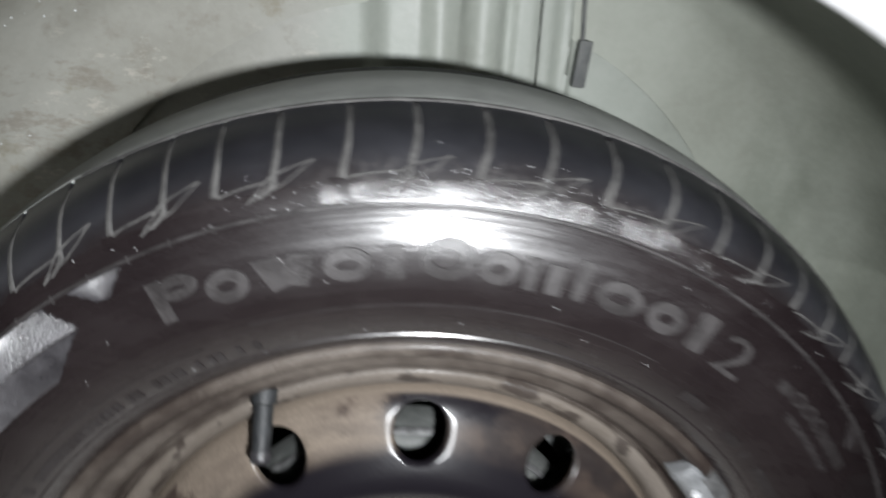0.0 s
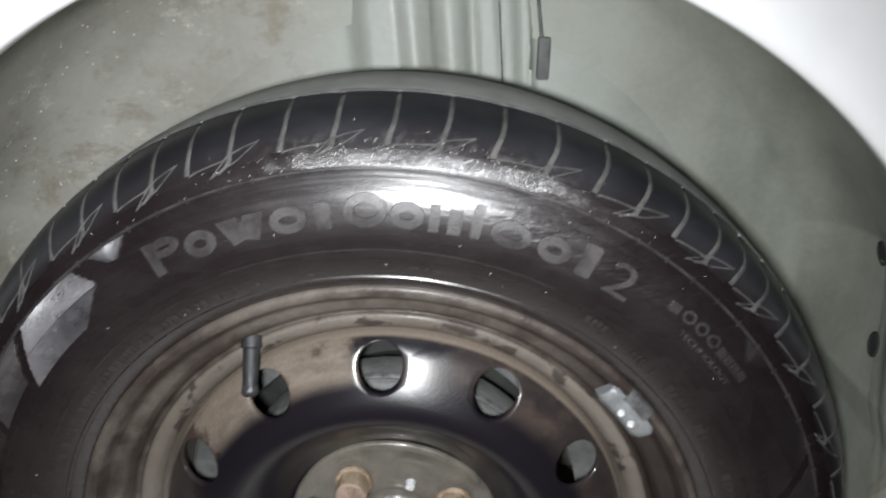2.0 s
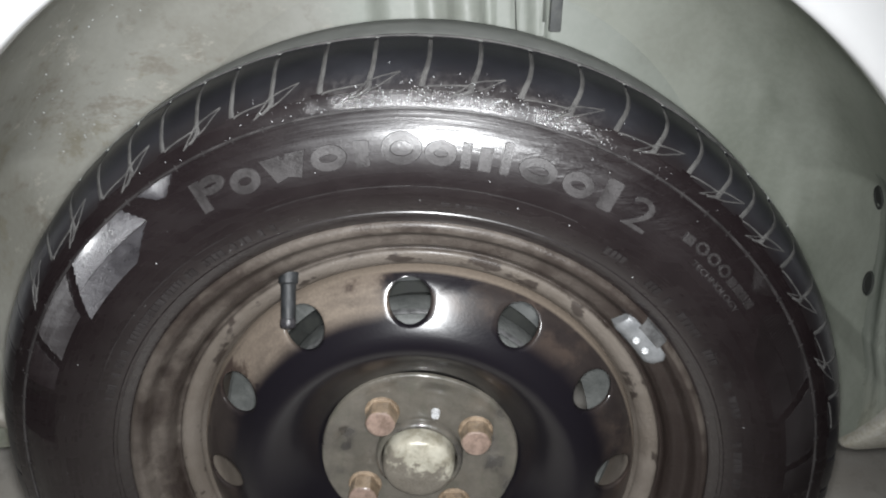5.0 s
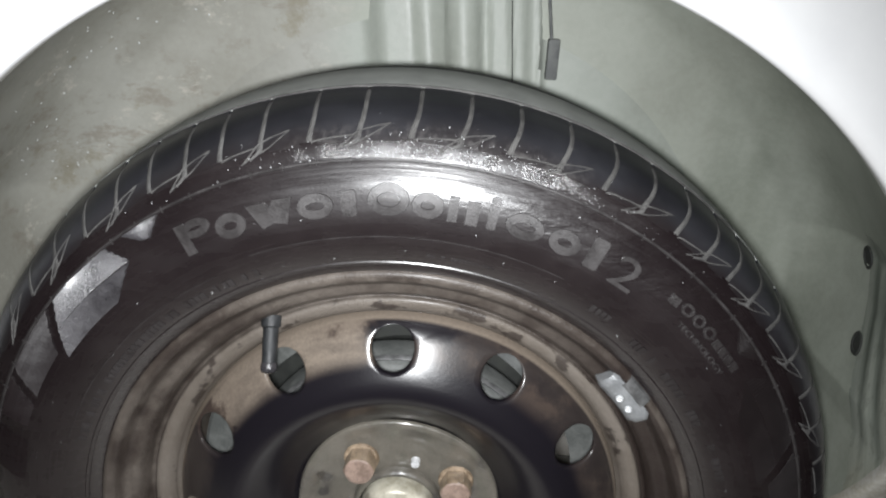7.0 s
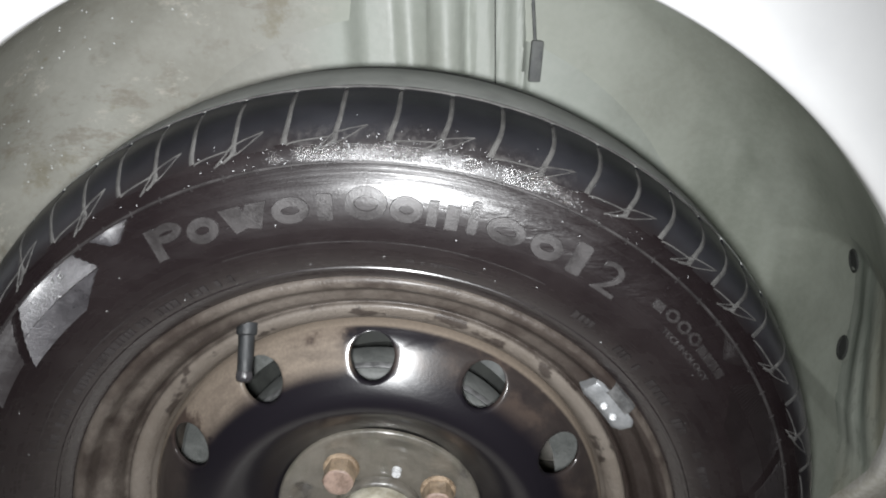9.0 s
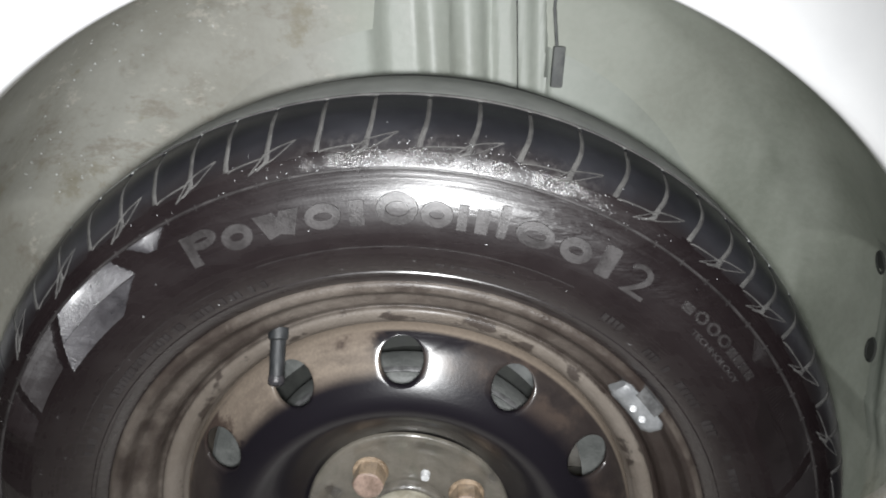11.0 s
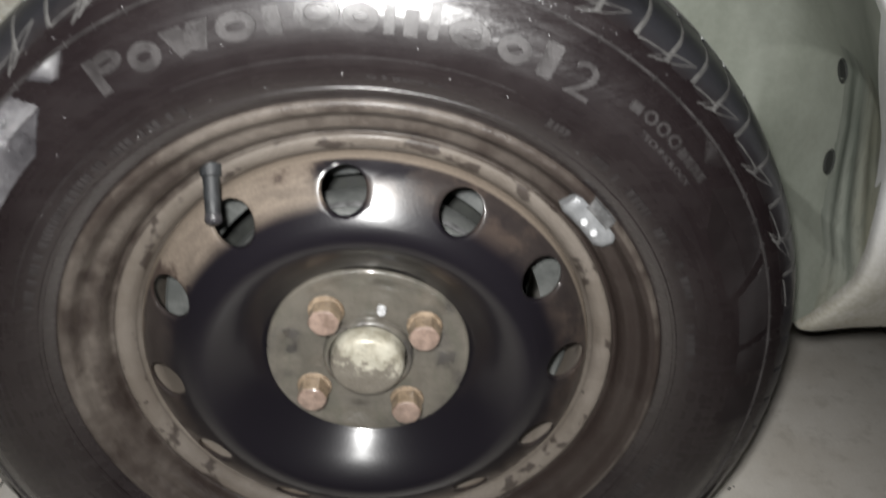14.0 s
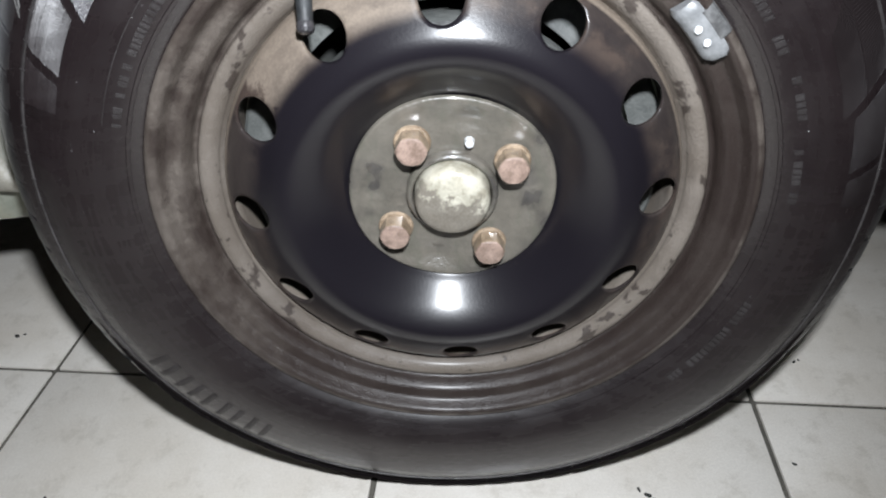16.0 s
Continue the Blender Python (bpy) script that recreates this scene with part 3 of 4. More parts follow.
def fender():
    """The white side panel with the round opening, its rolled edge and the flange behind it."""
    bm = bmesh.new()
    rows = []
    for n in range(STEPS + 1):
        p = lip(n / STEPS)
        out = Vector((p.x - 0.006, 0, max(-0.02, p.z - 0.36))).normalized()
        row = [p + out * h + Vector((0, dy, 0)) for h, dy in ((0.012, 0.020), (0.003, 0.019), (0.0006, 0.008), (0.0, 0.003), (0.001, 0.0004), (0.004, -0.0016), (0.010, -0.003), (0.022, -0.002), (0.045, 0.001))]
        e = p + out * 0.045
        t = min((math.copysign(1.0, out.x) - e.x) / out.x if abs(out.x) > 1e-6 else 9, (0.98 - e.z) / out.z if out.z > 1e-6 else 9)
        for k in (0.05, 0.12, 0.3, 0.6, 1.0):
            q = e + out * t * k
            q.z = max(q.z, 0.272)
            q.y = tuck(q.z) + 0.001 + 0.016 * max(0.0, q.z - 0.62)
            row.append(q)
        if n in (0, STEPS):
            for q in row:
                q.z = 0.272
        rows.append([bm.verts.new(v) for v in row])
    for a, b in zip(rows, rows[1:]):
        for i in range(len(a) - 1):
            bm.faces.new((a[i], a[i + 1], b[i + 1], b[i]))
    # the lower edge is folded in
    for end in (rows[0], rows[-1]):
        fold = [bm.verts.new(v.co + Vector((0, 0.004, -0.003))) for v in end[4:]]
        deep = [bm.verts.new(v.co + Vector((0, 0.035, -0.002))) for v in end[4:]]
        for a, b in ((end[4:], fold), (fold, deep)):
            for i in range(len(a) - 1):
                bm.faces.new((a[i], a[i + 1], b[i + 1], b[i]))
    return bm


part("fender", fender(), WHITE, body, "glossy white painted fender", 50)

LC = Vector((0.006, 0.0, 0.36))
LINER_S = (0.0, 0.05, 0.12, 0.25, 0.40, 0.55, 0.70, 0.82, 0.91, 0.97, 1.0)
LINER_OUT = (0.0015, 0.006, 0.013, 0.026, 0.038, 0.046, 0.048, 0.042, 0.026, 0.004, -0.05)


def seam_y(z):
    return 0.063 + 0.47 * (z - 0.403)


def liner_at(k, s):
    """The liner's surface: k along the arch's edge, s from the edge inwards to the inner wing."""
    p = lip(k)
    out = Vector((p.x - LC.x, 0, max(-0.02, p.z - LC.z))).normalized()
    y0 = p.y + 0.010
    reach = float(np.interp(s, LINER_SF, LINER_OF))
    q = p + out * (reach * max(0.04, min(1.0, (p.z - 0.360) / 0.10)) if reach > 0 else reach)
    q.y = y0 + (0.190 - y0) * (s if s < 0.97 else 0.97 + (s - 0.97) * 1.0)
    if k < 0.3:
        u = seam_y(q.z) - q.y
        drop = min(1.0, max(0.0, (0.500 - q.z) / 0.08))
        if u > 0.010:
            q.x -= min(1, (u - 0.010) / 0.012) * drop * min(1.0, s / 0.15) * (0.0006 + 0.0006 * math.cos(2 * math.pi * u / 0.027))
    e = min(k, 1 - k)
    if e < 0.05:
        q.z -= 0.16 * s * (1 - e / 0.05)
    return q


fine_line = smooth_profile(list(zip(LINER_S, LINER_OUT)), 6)
LINER_SF, LINER_OF = [v[0] for v in fine_line], [v[1] for v in fine_line]


def liner(k0, k1, steps, across, ribbed):
    bm = bmesh.new()
    rows = [[bm.verts.new(liner_at(k0 + (k1 - k0) * n / steps, m / across)) for m in range(across + 1)] for n in range(steps + 1)]
    for a, b in zip(rows, rows[1:]):
        for i in range(across):
            f = bm.faces.new((a[i], a[i + 1], b[i + 1], b[i]))
            c = f.calc_center_median()
            if ribbed and seam_y(c.z) - c.y > 0.002 and c.z < 0.485:
                f.material_index = 1
    return bm


well = part("wheel_arch_liner", liner(0.22, 1.0, 150, 60, False), [LINER, STREAK], body, "dirty grey-green wheel arch liner")
part("liner_end", liner(0.0, 0.22, 130, 130, True), [LINER, STREAK], body, "ribbed liner end streaked with yellowish mud")


def flap():
    """The liner's lower front end, which hangs below the panel's edge and bends away from the wheel."""
    bm = bmesh.new()
    rows = []
    for k in range(13):
        u = k / 12
        x, y = -0.3490 - 0.16 * u, 0.030 - 0.020 * math.sin(u * math.pi / 2)
        rows.append([bm.verts.new((x - 0.012 * v, y + 0.004 * v + dy, 0.300 - 0.068 * v)) for v, dy in ((0.0, 0.0), (0.5, 0.0), (0.94, 0.0), (1.0, 0.002), (1.0, 0.006), (0.5, 0.008), (0.0, 0.008))])
    for a, b in zip(rows, rows[1:]):
        for i in range(7):
            bm.faces.new((a[i], a[(i + 1) % 7], b[(i + 1) % 7], b[i]))
    bm.faces.new(rows[0])
    bm.faces.new(rows[-1][::-1])
    return bm


part("liner_flap", flap(), STREAK, body, "muddy lower flap of the liner")


def back_wall():
    """The inner wall of the arch, with its upright pressed ribs."""
    bm = bmesh.new()
    xs = sorted({round(-0.36 + 0.72 * k / 60, 4) for k in range(61)} | {round(-0.07 + 0.0025 * k, 4) for k in range(84)})
    zs = [0.24 + 0.5 * k / 24 for k in range(25)]

    def depth(x, z):
        y = 0.192
        # a raised upright panel between a soft crease and a sharp edge
        x += 0.083 * (z - 0.62)
        up = max(0.0, min(1.0, (x + 0.062) / 0.022)) if x < 0.03 else max(0.0, min(1.0, (0.1005 - x) / 0.004))
        y -= 0.012 * up * up * (3 - 2 * up)
        if -0.016 < x < 0.012:
            y += 0.005 * math.sin((x + 0.016) / 0.028 * math.pi)
        if abs(x - 0.029) < 0.0155:
            y -= math.sqrt(0.0155**2 - (x - 0.029) ** 2) * 0.8
        if 0.0525 < x < 0.0705:
            y -= 0.003
        if 0.082 < x < 0.100:
            y += 0.005 * math.sin((x - 0.082) / 0.018 * math.pi)
        return y + 0.003 * noise.noise((x * 9, z * 9, 0.3))

    grid = [[bm.verts.new((x, depth(x, z), z)) for z in zs] for x in xs]
    for a, b in zip(grid, grid[1:]):
        for i in range(len(zs) - 1):
            bm.faces.new((a[i], a[i + 1], b[i + 1], b[i]))
    return bm


wall = part("inner_wing", back_wall(), WING, body, "dirty grey-green inner wing with upright pressed ribs", 60)
# the bracket's mid-dark grey includes the shading of the recess
part("bracket", box(bmesh.new(), (0.1040, 0.180, 0.5860), (0.1145, 0.191, 0.6215), 0.002), SHADE, wall, "small grey bracket")
bm = box(bmesh.new(), (0.0763, 0.1745, 0.56), (0.0770, 0.185, 0.735))
for v in bm.verts:
    v.co.x -= 0.083 * (v.co.z - 0.56)
part("panel_seam", bm, HOLE, wall, "thin dark panel seam")
bm = bmesh.new()
rod(bm, (0.1070, 0.185, 0.62), (0.1020, 0.184, 0.652), 0.0016)
rod(bm, (0.1020, 0.184, 0.65), (0.1010, 0.183, 0.72), 0.0014)
part("clip_wire", bm, SHADE, wall, "thin grey wire clip")


def oval(place, normal, ru, rv, up):
    """A shallow dark plug, oval, lying on a surface."""
    bm = bmesh.new()
    n = Vector(normal).normalized()
    v = (Vector(up) - n * n.dot(Vector(up))).normalized()
    u = v.cross(n)
    rings = [[bm.verts.new(Vector(place) + n * h + u * ru * s * math.cos(a) + v * rv * s * math.sin(a)) for a in (2 * math.pi * k / 20 for k in range(20))] for s, h in ((1.08, 0.0002), (1.0, 0.0016), (0.82, 0.0018), (0.7, 0.0008))]
    for a, b in zip(rings, rings[1:]):
        for k in range(20):
            bm.faces.new((a[k], a[(k + 1) % 20], b[(k + 1) % 20], b[k]))
    bm.faces.new(rings[-1])
    return bm


for want in (Vector((0.380, 0.094, 0.467)), Vector((0.372, 0.063, 0.403))):
    k, v = min(((k / 300, m / 80) for k in range(20, 90) for m in range(8, 64)), key=lambda q: (liner_at(*q) - want).length)
    p = liner_at(k, v)
    n = (liner_at(k + 0.01, v) - liner_at(k - 0.01, v)).cross(liner_at(k, v + 0.03) - liner_at(k, v - 0.03))
    part("liner_plug", oval(p, n if n.x < 0 else -n, 0.0072, 0.0100, (0, 0.55, 0.83)), HOLE, well, "dark rubber plug")

# ---- brake drum behind the wheel ----
drum = part("brake_drum", revolve(smooth_profile([(0.03, -0.034), (0.10, -0.034), (0.113, -0.030), (0.118, -0.02), (0.119, -0.010), (0.1185, -0.0065), (0.116, -0.005)], 3) + [(0.094, -0.004), (0.03, -0.004)], 96), DRUM, body, "grey cast brake drum")
# plate and added throat are coloured near-black, as the shade round the drum
part("back_plate", revolve([(0.02, 0.056), (0.132, 0.056), (0.134, 0.060), (0.132, 0.064), (0.02, 0.064)], 96), HOLE, drum, "back plate coloured dark for the shaded gap")
part("drum_gap_shade", revolve([(0.094, -0.0035), (0.094, 0.045), (0.128, 0.056)], 96), HOLE, drum, "added throat behind the drum, shade put into its colour")
part("drum_edge", revolve([(0.1148, -0.0296), (0.1160, -0.0305), (0.1172, -0.0292), (0.1180, -0.0272)], 128), CLIP, drum, "thin bare steel edge")


def ring_sector(prof, d0, d1, n=90):
    """A six-sided section swept round the axle between two angles."""
    bm = bmesh.new()
    rows = [[bm.verts.new(at(r, d0 + (d1 - d0) * k / n, y)) for r, y in prof] for k in range(n + 1)]
    for p, q in zip(rows, rows[1:]):
        for i in range(6):
            bm.faces.new((p[i], p[(i + 1) % 6], q[(i + 1) % 6], q[i]))
    bm.faces.new(rows[0])
    bm.faces.new(rows[-1][::-1])
    return bm


part("dust_shield", ring_sector([(0.133, -0.012), (0.146, -0.013), (0.153, -0.016), (0.1555, -0.014), (0.153, -0.010), (0.133, -0.009)], 108, 405), DRUM, drum, "grey pressed dust shield")
part("shield_lip", ring_sector([(0.1212, 0.012), (0.123, 0.011), (0.150, 0.012), (0.150, 0.020), (0.123, 0.020), (0.1212, 0.016)], 36, 120, 40), SHADE, drum, "grimy inner lip of the shield")
bm = bmesh.new()
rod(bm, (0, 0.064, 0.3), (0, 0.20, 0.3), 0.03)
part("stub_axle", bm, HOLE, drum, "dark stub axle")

# ---- the wheel ----
RIM = smooth_profile([(0.2058, -0.0675), (0.2062, -0.0735), (0.2045, -0.0778), (0.2010, -0.0788), (0.1975, -0.0770), (0.1950, -0.0720), (0.1925, -0.0685), (0.1885, -0.0670), (0.1850, -0.0655), (0.1818, -0.0610), (0.1800, -0.0552), (0.1778, -0.0538), (0.1764, -0.0560), (0.1735, -0.0568), (0.1690, -0.0552), (0.1652, -0.0510), (0.1618, -0.0430), (0.1590, -0.0380), (0.1582, -0.0300), (0.1580, -0.0020)], 4)
wheel = part("wheel", revolve(RIM + [(0.165, 0.0), (0.172, 0.03), (0.176, 0.07), (0.187, 0.078), (0.197, 0.083), (0.205, 0.085), (0.206, 0.078)], 240), BARREL, body, "black steel rim with brown-grey brake dust", 50)

SIDE = smooth_profile([(0.1985, -0.0695), (0.2045, -0.0765), (0.212, -0.0825), (0.222, -0.0868), (0.235, -0.0898), (0.248, -0.0905), (0.260, -0.0888), (0.268, -0.0860), (0.2745, -0.0832), (0.2800, -0.0812), (0.2838, -0.0795), (0.2868, -0.0776), (0.292, -0.0735), (0.2975, -0.0672), (0.3015, -0.0595), (0.3040, -0.0510), (0.3058, -0.0425), (0.3068, -0.0385)], 6)
SIDE_R, SIDE_Y = [p[0] for p in SIDE], [p[1] for p in SIDE]


def wall_y(r):
    return float(np.interp(r, SIDE_R, SIDE_Y))


def on_wall(r, deg, h=0.0):
    """A place on the tyre's outer wall, h above it."""
    d = 0.001
    slope = (wall_y(r + d) - wall_y(r - d)) / (2 * d)
    n = math.hypot(1, slope)
    return settle(at(r + h * slope / n, deg, wall_y(r) - h / n))


def bulge(z, r):
    """The load pushes the lower part of the wall outwards."""
    low = max(0.0, min(1.0, (0.33 - z) / 0.22))
    far = max(0.0, min(1.0, (r - 0.212) / 0.05))
    return 0.0075 * low * low * (3 - 2 * low) * far


def settle(p):
    """Rubber stands flat on the floor and swells over it."""
    if p.y < -0.03:
        p = Vector((p.x, p.y - bulge(p.z, math.hypot(p.x - AXLE.x, p.z - AXLE.z)), p.z))
    if p.z < 0.0015:
        p = Vector((p.x, p.y + (-0.5 if p.y < -0.03 else 0.0) * (0.0015 - p.z) * 0.6, 0.0015))
    return p


def tyre_profile():
    front = [(r, y + (0.0022 if 0.2855 < r < 0.3060 else 0.0)) for r, y in SIDE if r < 0.3060] + [(0.3048, -0.0400), (0.3056, -0.0350)]
    return front + [(r, -y) for r, y in reversed(front)]


tyre = part("tyre", revolve(tyre_profile(), 300, fold=settle), RUBBER, wheel, "black rubber tyre with shiny dressing", 40)
CROWN_LINE = smooth_profile([(0.3062, -0.0345), (0.3076, -0.0355), (0.3084, -0.0330), (0.3094, -0.0220), (0.3104, -0.0090), (0.3108, 0.0020), (0.3106, 0.0180), (0.3096, 0.0380), (0.3074, 0.0580), (0.3030, 0.0740), (0.2950, 0.0800)], 3)
part("tread_band", revolve([p for p in CROWN_LINE if p[1] < 0.028], 300, fold=settle), CROWN, wheel, "grey tread with its grazing sheen in the colour", 40)
# near-black strip standing for the shadow line behind the crown
part("shaded_far_tread", revolve([p for p in CROWN_LINE if p[1] > 0.020], 300, fold=lambda p: settle(p) + (AXLE - p).normalized() * 0.0002), HOLE, wheel, "far side of the tread, coloured dark as shade", 40)

# pitches of uneven length, as treads have them
sipe_at = [141.5, 135.9, 130.3, 125.0, 120.1, 115.2, 110.7, 105.8, 100.1, 94.6, 88.7, 83.2, 77.6, 71.8, 66.2, 61.1, 56.1, 51.4, 47.3, 43.1, 38.5, 33.0, 27.4]
EVEN = (sipe_at[-1] + 360 - sipe_at[0]) / 46
for _ in range(45):
    sipe_at.append(sipe_at[-1] - EVEN)


def bend(r):
    return 0.60 * max(0.0, min(1.0, (0.306 - r) / 0.021)) ** 1.7 - 0.20 * math.sin(max(0.0, min(1.0, (r - 0.290) / 0.017)) * math.pi)


def block_mesh(deg, pitch, gap=0.24):
    """One shoulder block between two curved sipes: the top and its four sides."""
    bm = bmesh.new()
    rs = [0.2835, 0.287, 0.2905, 0.2945, 0.298, 0.301, 0.3030, 0.3048, 0.3062, 0.3076]
    top, foot = [], []
    for r in rs:
        half = pitch / 2 - gap - gap / 2 * max(0.0, min(1.0, (0.300 - r) / 0.016))
        row, base = [], []
        for k in range(6):
            d = deg + pitch / 2 + bend(r) - half + 2 * half * k / 5
            edge = 0.0004 if k in (0, 5) else 0.0
            p = on_wall(r, d, 0.0002 - edge) if r < 0.3070 else settle(at(r, d, -0.0370))
            row.append(bm.verts.new(p))
            base.append(bm.verts.new(settle(p + (at(r - 0.002, d, p.y + 0.003) - at(r, d, p.y)))))
        top.append(row)
        foot.append(base)
    for a, b in zip(top, top[1:]):
        for k in range(5):
            bm.faces.new((a[k], a[k + 1], b[k + 1], b[k]))
    loop = [v for v in top[0]] + [r[-1] for r in top[1:-1]] + top[-1][::-1] + [r[0] for r in top[-2:0:-1]]
    under_ = [v for v in foot[0]] + [r[-1] for r in foot[1:-1]] + foot[-1][::-1] + [r[0] for r in foot[-2:0:-1]]
    for i in range(len(loop)):
        j = (i + 1) % len(loop)
        bm.faces.new((loop[i], under_[i], under_[j], loop[j]))
    for v in [v for v in bm.verts if not v.link_faces]:
        bm.verts.remove(v)
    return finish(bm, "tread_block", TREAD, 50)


def turned(me, name, deg, parent, label=""):
    """One more piece on the same mesh, turned round the axle."""
    ob = under(new(name, me), parent)
    ob.matrix_basis = Matrix.Translation(AXLE) @ Matrix.Rotation(-radians(deg), 4, "Y") @ Matrix.Translation(-AXLE)
    return tagged(ob, label)


def strip(points, width, h=0.0004, foot=-0.0002):
    """A thin line over the tyre's wall through (r, degrees) places."""
    bm = bmesh.new()
    fine = smooth_profile(points, 6) if len(points) > 2 else [tuple(a + (b - a) * k / 6 for a, b in zip(*points)) for k in range(7)]
    rows = []
    for i, (r, d) in enumerate(fine):
        a, b = fine[max(0, i - 1)], fine[min(len(fine) - 1, i + 1)]
        t = Vector((b[0] - a[0], radians(b[1] - a[1]) * r)).normalized()
        w = width(i / (len(fine) - 1)) if callable(width) else width
        n = Vector((-t.y, t.x)) * w / 2
        rows.append([bm.verts.new(on_wall(r + q * n.x, d + math.degrees(q * n.y / r), hh)) for q, hh in ((-1.0, foot), (-0.6, h), (0.6, h), (1.0, foot))])
    for a, b in zip(rows, rows[1:]):
        for i in range(3):
            bm.faces.new((a[i], a[i + 1], b[i + 1], b[i]))
    return bm


def joined(*meshes):
    """Several thin lines as one mesh."""
    out = meshes[0]
    for other in meshes[1:]:
        for f in other.faces:
            out.faces.new([out.verts.new(v.co) for v in f.verts])
    return out


# the dust-filled sipes, and the fine dart and link moulded at their feet
sipe = finish(strip([(r, 90 + bend(r)) for r in (0.2818, 0.285, 0.288, 0.2915, 0.295, 0.2985, 0.302, 0.3042, 0.3058)], lambda t: 0.0046 - 0.0010 * min(1, t * 2.5), -0.0001, -0.0010), "sipe", DUST, 60)
dart = finish(joined(strip([(0.2802, 92.95), (0.2850, 91.5), (0.2888, 90.4), (0.2923, 87.0)], 0.0007, 0.0004), strip([(0.2802, 92.95), (0.2828, 91.5), (0.2855, 89.6), (0.2923, 87.0)], 0.0007, 0.0004),
                     strip([(0.2815, 91.9), (0.2838, 91.0), (0.2858, 90.4)], lambda t: 0.0012 + 0.0016 * t, 0.0004)), "sipe_dart", DUST, 60)
# sipes outside 14 to 150 degrees take the darker tread colour
dark_sipe = sipe.copy()
dark_sipe.materials[0] = TREAD
links = {}
blocks = {}
for n, deg in enumerate(sipe_at):
    after = sipe_at[n + 1] if n + 1 < len(sipe_at) else sipe_at[0] - 360
    pitch = round(deg - after, 3)
    low = 172 < (after + pitch / 2) % 360 or (after + pitch / 2) % 360 < 8
    if low:
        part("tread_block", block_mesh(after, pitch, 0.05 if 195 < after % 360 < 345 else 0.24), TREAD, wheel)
    else:
        if pitch not in blocks:
            blocks[pitch] = block_mesh(90, pitch)
        turned(blocks[pitch], "tread_block", after - 90, wheel)
        dusty = 14 < deg % 360 < 150
        turned(sipe if dusty else dark_sipe, "sipe", deg - 90, wheel)
        if not dusty:
            continue
        if n % 2:
            turned(dart, "sipe_dart", deg - 90, wheel)
        else:
            if pitch not in links:
                links[pitch] = finish(strip([(0.2845, 90.3), (0.2856, 89.4), (0.2870, 90 - pitch + 0.9)], 0.0009, 0.0005), "sipe_link", DUST, 60)
            turned(links[pitch], "sipe_link", deg - 90, wheel)
# tread edge, pale over the upper part
bm = bmesh.new()
rows = [[bm.verts.new(at(r + 0.0, 48 + 76 * k / 90, y)) for r, y in ((0.3070, -0.0384), (0.3074 + 0.0006 * math.sin(math.pi * k / 90), -0.0381), (0.3079 + 0.0006 * math.sin(math.pi * k / 90), -0.0372), (0.3080, -0.0360))] for k in range(91)]
for a, b in zip(rows, rows[1:]):
    for i in range(3):
        bm.faces.new((a[i], a[i + 1], b[i + 1], b[i]))
part("tread_edge", bm, DUST, wheel, "pale tread edge")


def wall_ring(r, w, h):
    prof = []
    for s, hh in ((-1, -0.0003), (-0.6, h), (0.6, h), (1, -0.0003)):
        q = on_wall(r + s * w / 2, 90, hh)
        prof.append((q.z - AXLE.z, q.y))
    return revolve(prof, 300, fold=settle)


part("mould_ridge", wall_ring(0.2742, 0.0018, 0.0009), LETTER, wheel, "raised mould ridge")
part("rim_guard", wall_ring(0.2125, 0.003, 0.0006), RUBBER, wheel, "raised rim guard")
tick = strip([(0.2722, 90.0), (0.2757, 90.0)], 0.0006, 0.0011)
tick = finish(tick, "mould_tick", LETTER, 60)
for d in range(0, 360, 4):
    if not 250 < d < 290:
        turned(tick, "mould_tick", d - 90, wheel)


def arc_line(r, d0, d1, w, h):
    return strip([(r, d0 + (d1 - d0) * k / 8) for k in range(9)], w, h)


part("fine_line", arc_line(0.2312, 112, 66, 0.0007, 0.0003), FAINT, wheel, "fine raised line")
part("fine_line", arc_line(0.2265, 160, 118, 0.0008, 0.0004), FAINT, wheel, "fine raised line")


def slab(outline, h=0.0007):
    """A raised plain shape over the tyre's wall: its outline as (degrees, r)."""
    bm = bmesh.new()
    c = (sum(p[0] for p in outline) / len(outline), sum(p[1] for p in outline) / len(outline))
    top = [bm.verts.new(on_wall(r + (c[1] - r) * 0.04, d + (c[0] - d) * 0.04, h)) for d, r in outline]
    foot = [bm.verts.new(on_wall(r, d, -0.0003)) for d, r in outline]
    mid = bm.verts.new(on_wall(c[1], c[0], h))
    for i in range(len(outline)):
        j = (i + 1) % len(outline)
        bm.faces.new((top[i], top[j], mid))
        bm.faces.new((foot[i], foot[j], top[j], top[i]))
    return bm


def ring_shape(d0, d1, r0, r1, thick, h=0.0007):
    """A raised oval ring between two angles and two radii."""
    bm = bmesh.new()
    dm, rm, hd, hr = (d0 + d1) / 2, (r0 + r1) / 2, abs(d0 - d1) / 2, (r1 - r0) / 2
    td = math.degrees(thick / rm)
    rows = []
    for k in range(28):
        a = 2 * math.pi * k / 28
        c, s = math.cos(a), math.sin(a)
        rows.append([bm.verts.new(on_wall(rm + (hr - o * thick) * s, dm + (hd - o * td) * c, hh)) for o, hh in ((0, -0.0003), (0.06, h), (0.94, h), (1, -0.0003))])
    for k in range(28):
        a, b = rows[k], rows[(k + 1) % 28]
        for i in range(3):
            bm.faces.new((a[i], a[i + 1], b[i + 1], b[i]))
    return bm


def bar(d0, d1, r0, r1, n=5):
    return [(d0 + (d1 - d0) * k / n, r1) for k in range(n + 1)] + [(d1 + (d0 - d1) * k / n, r0) for k in range(n + 1)]


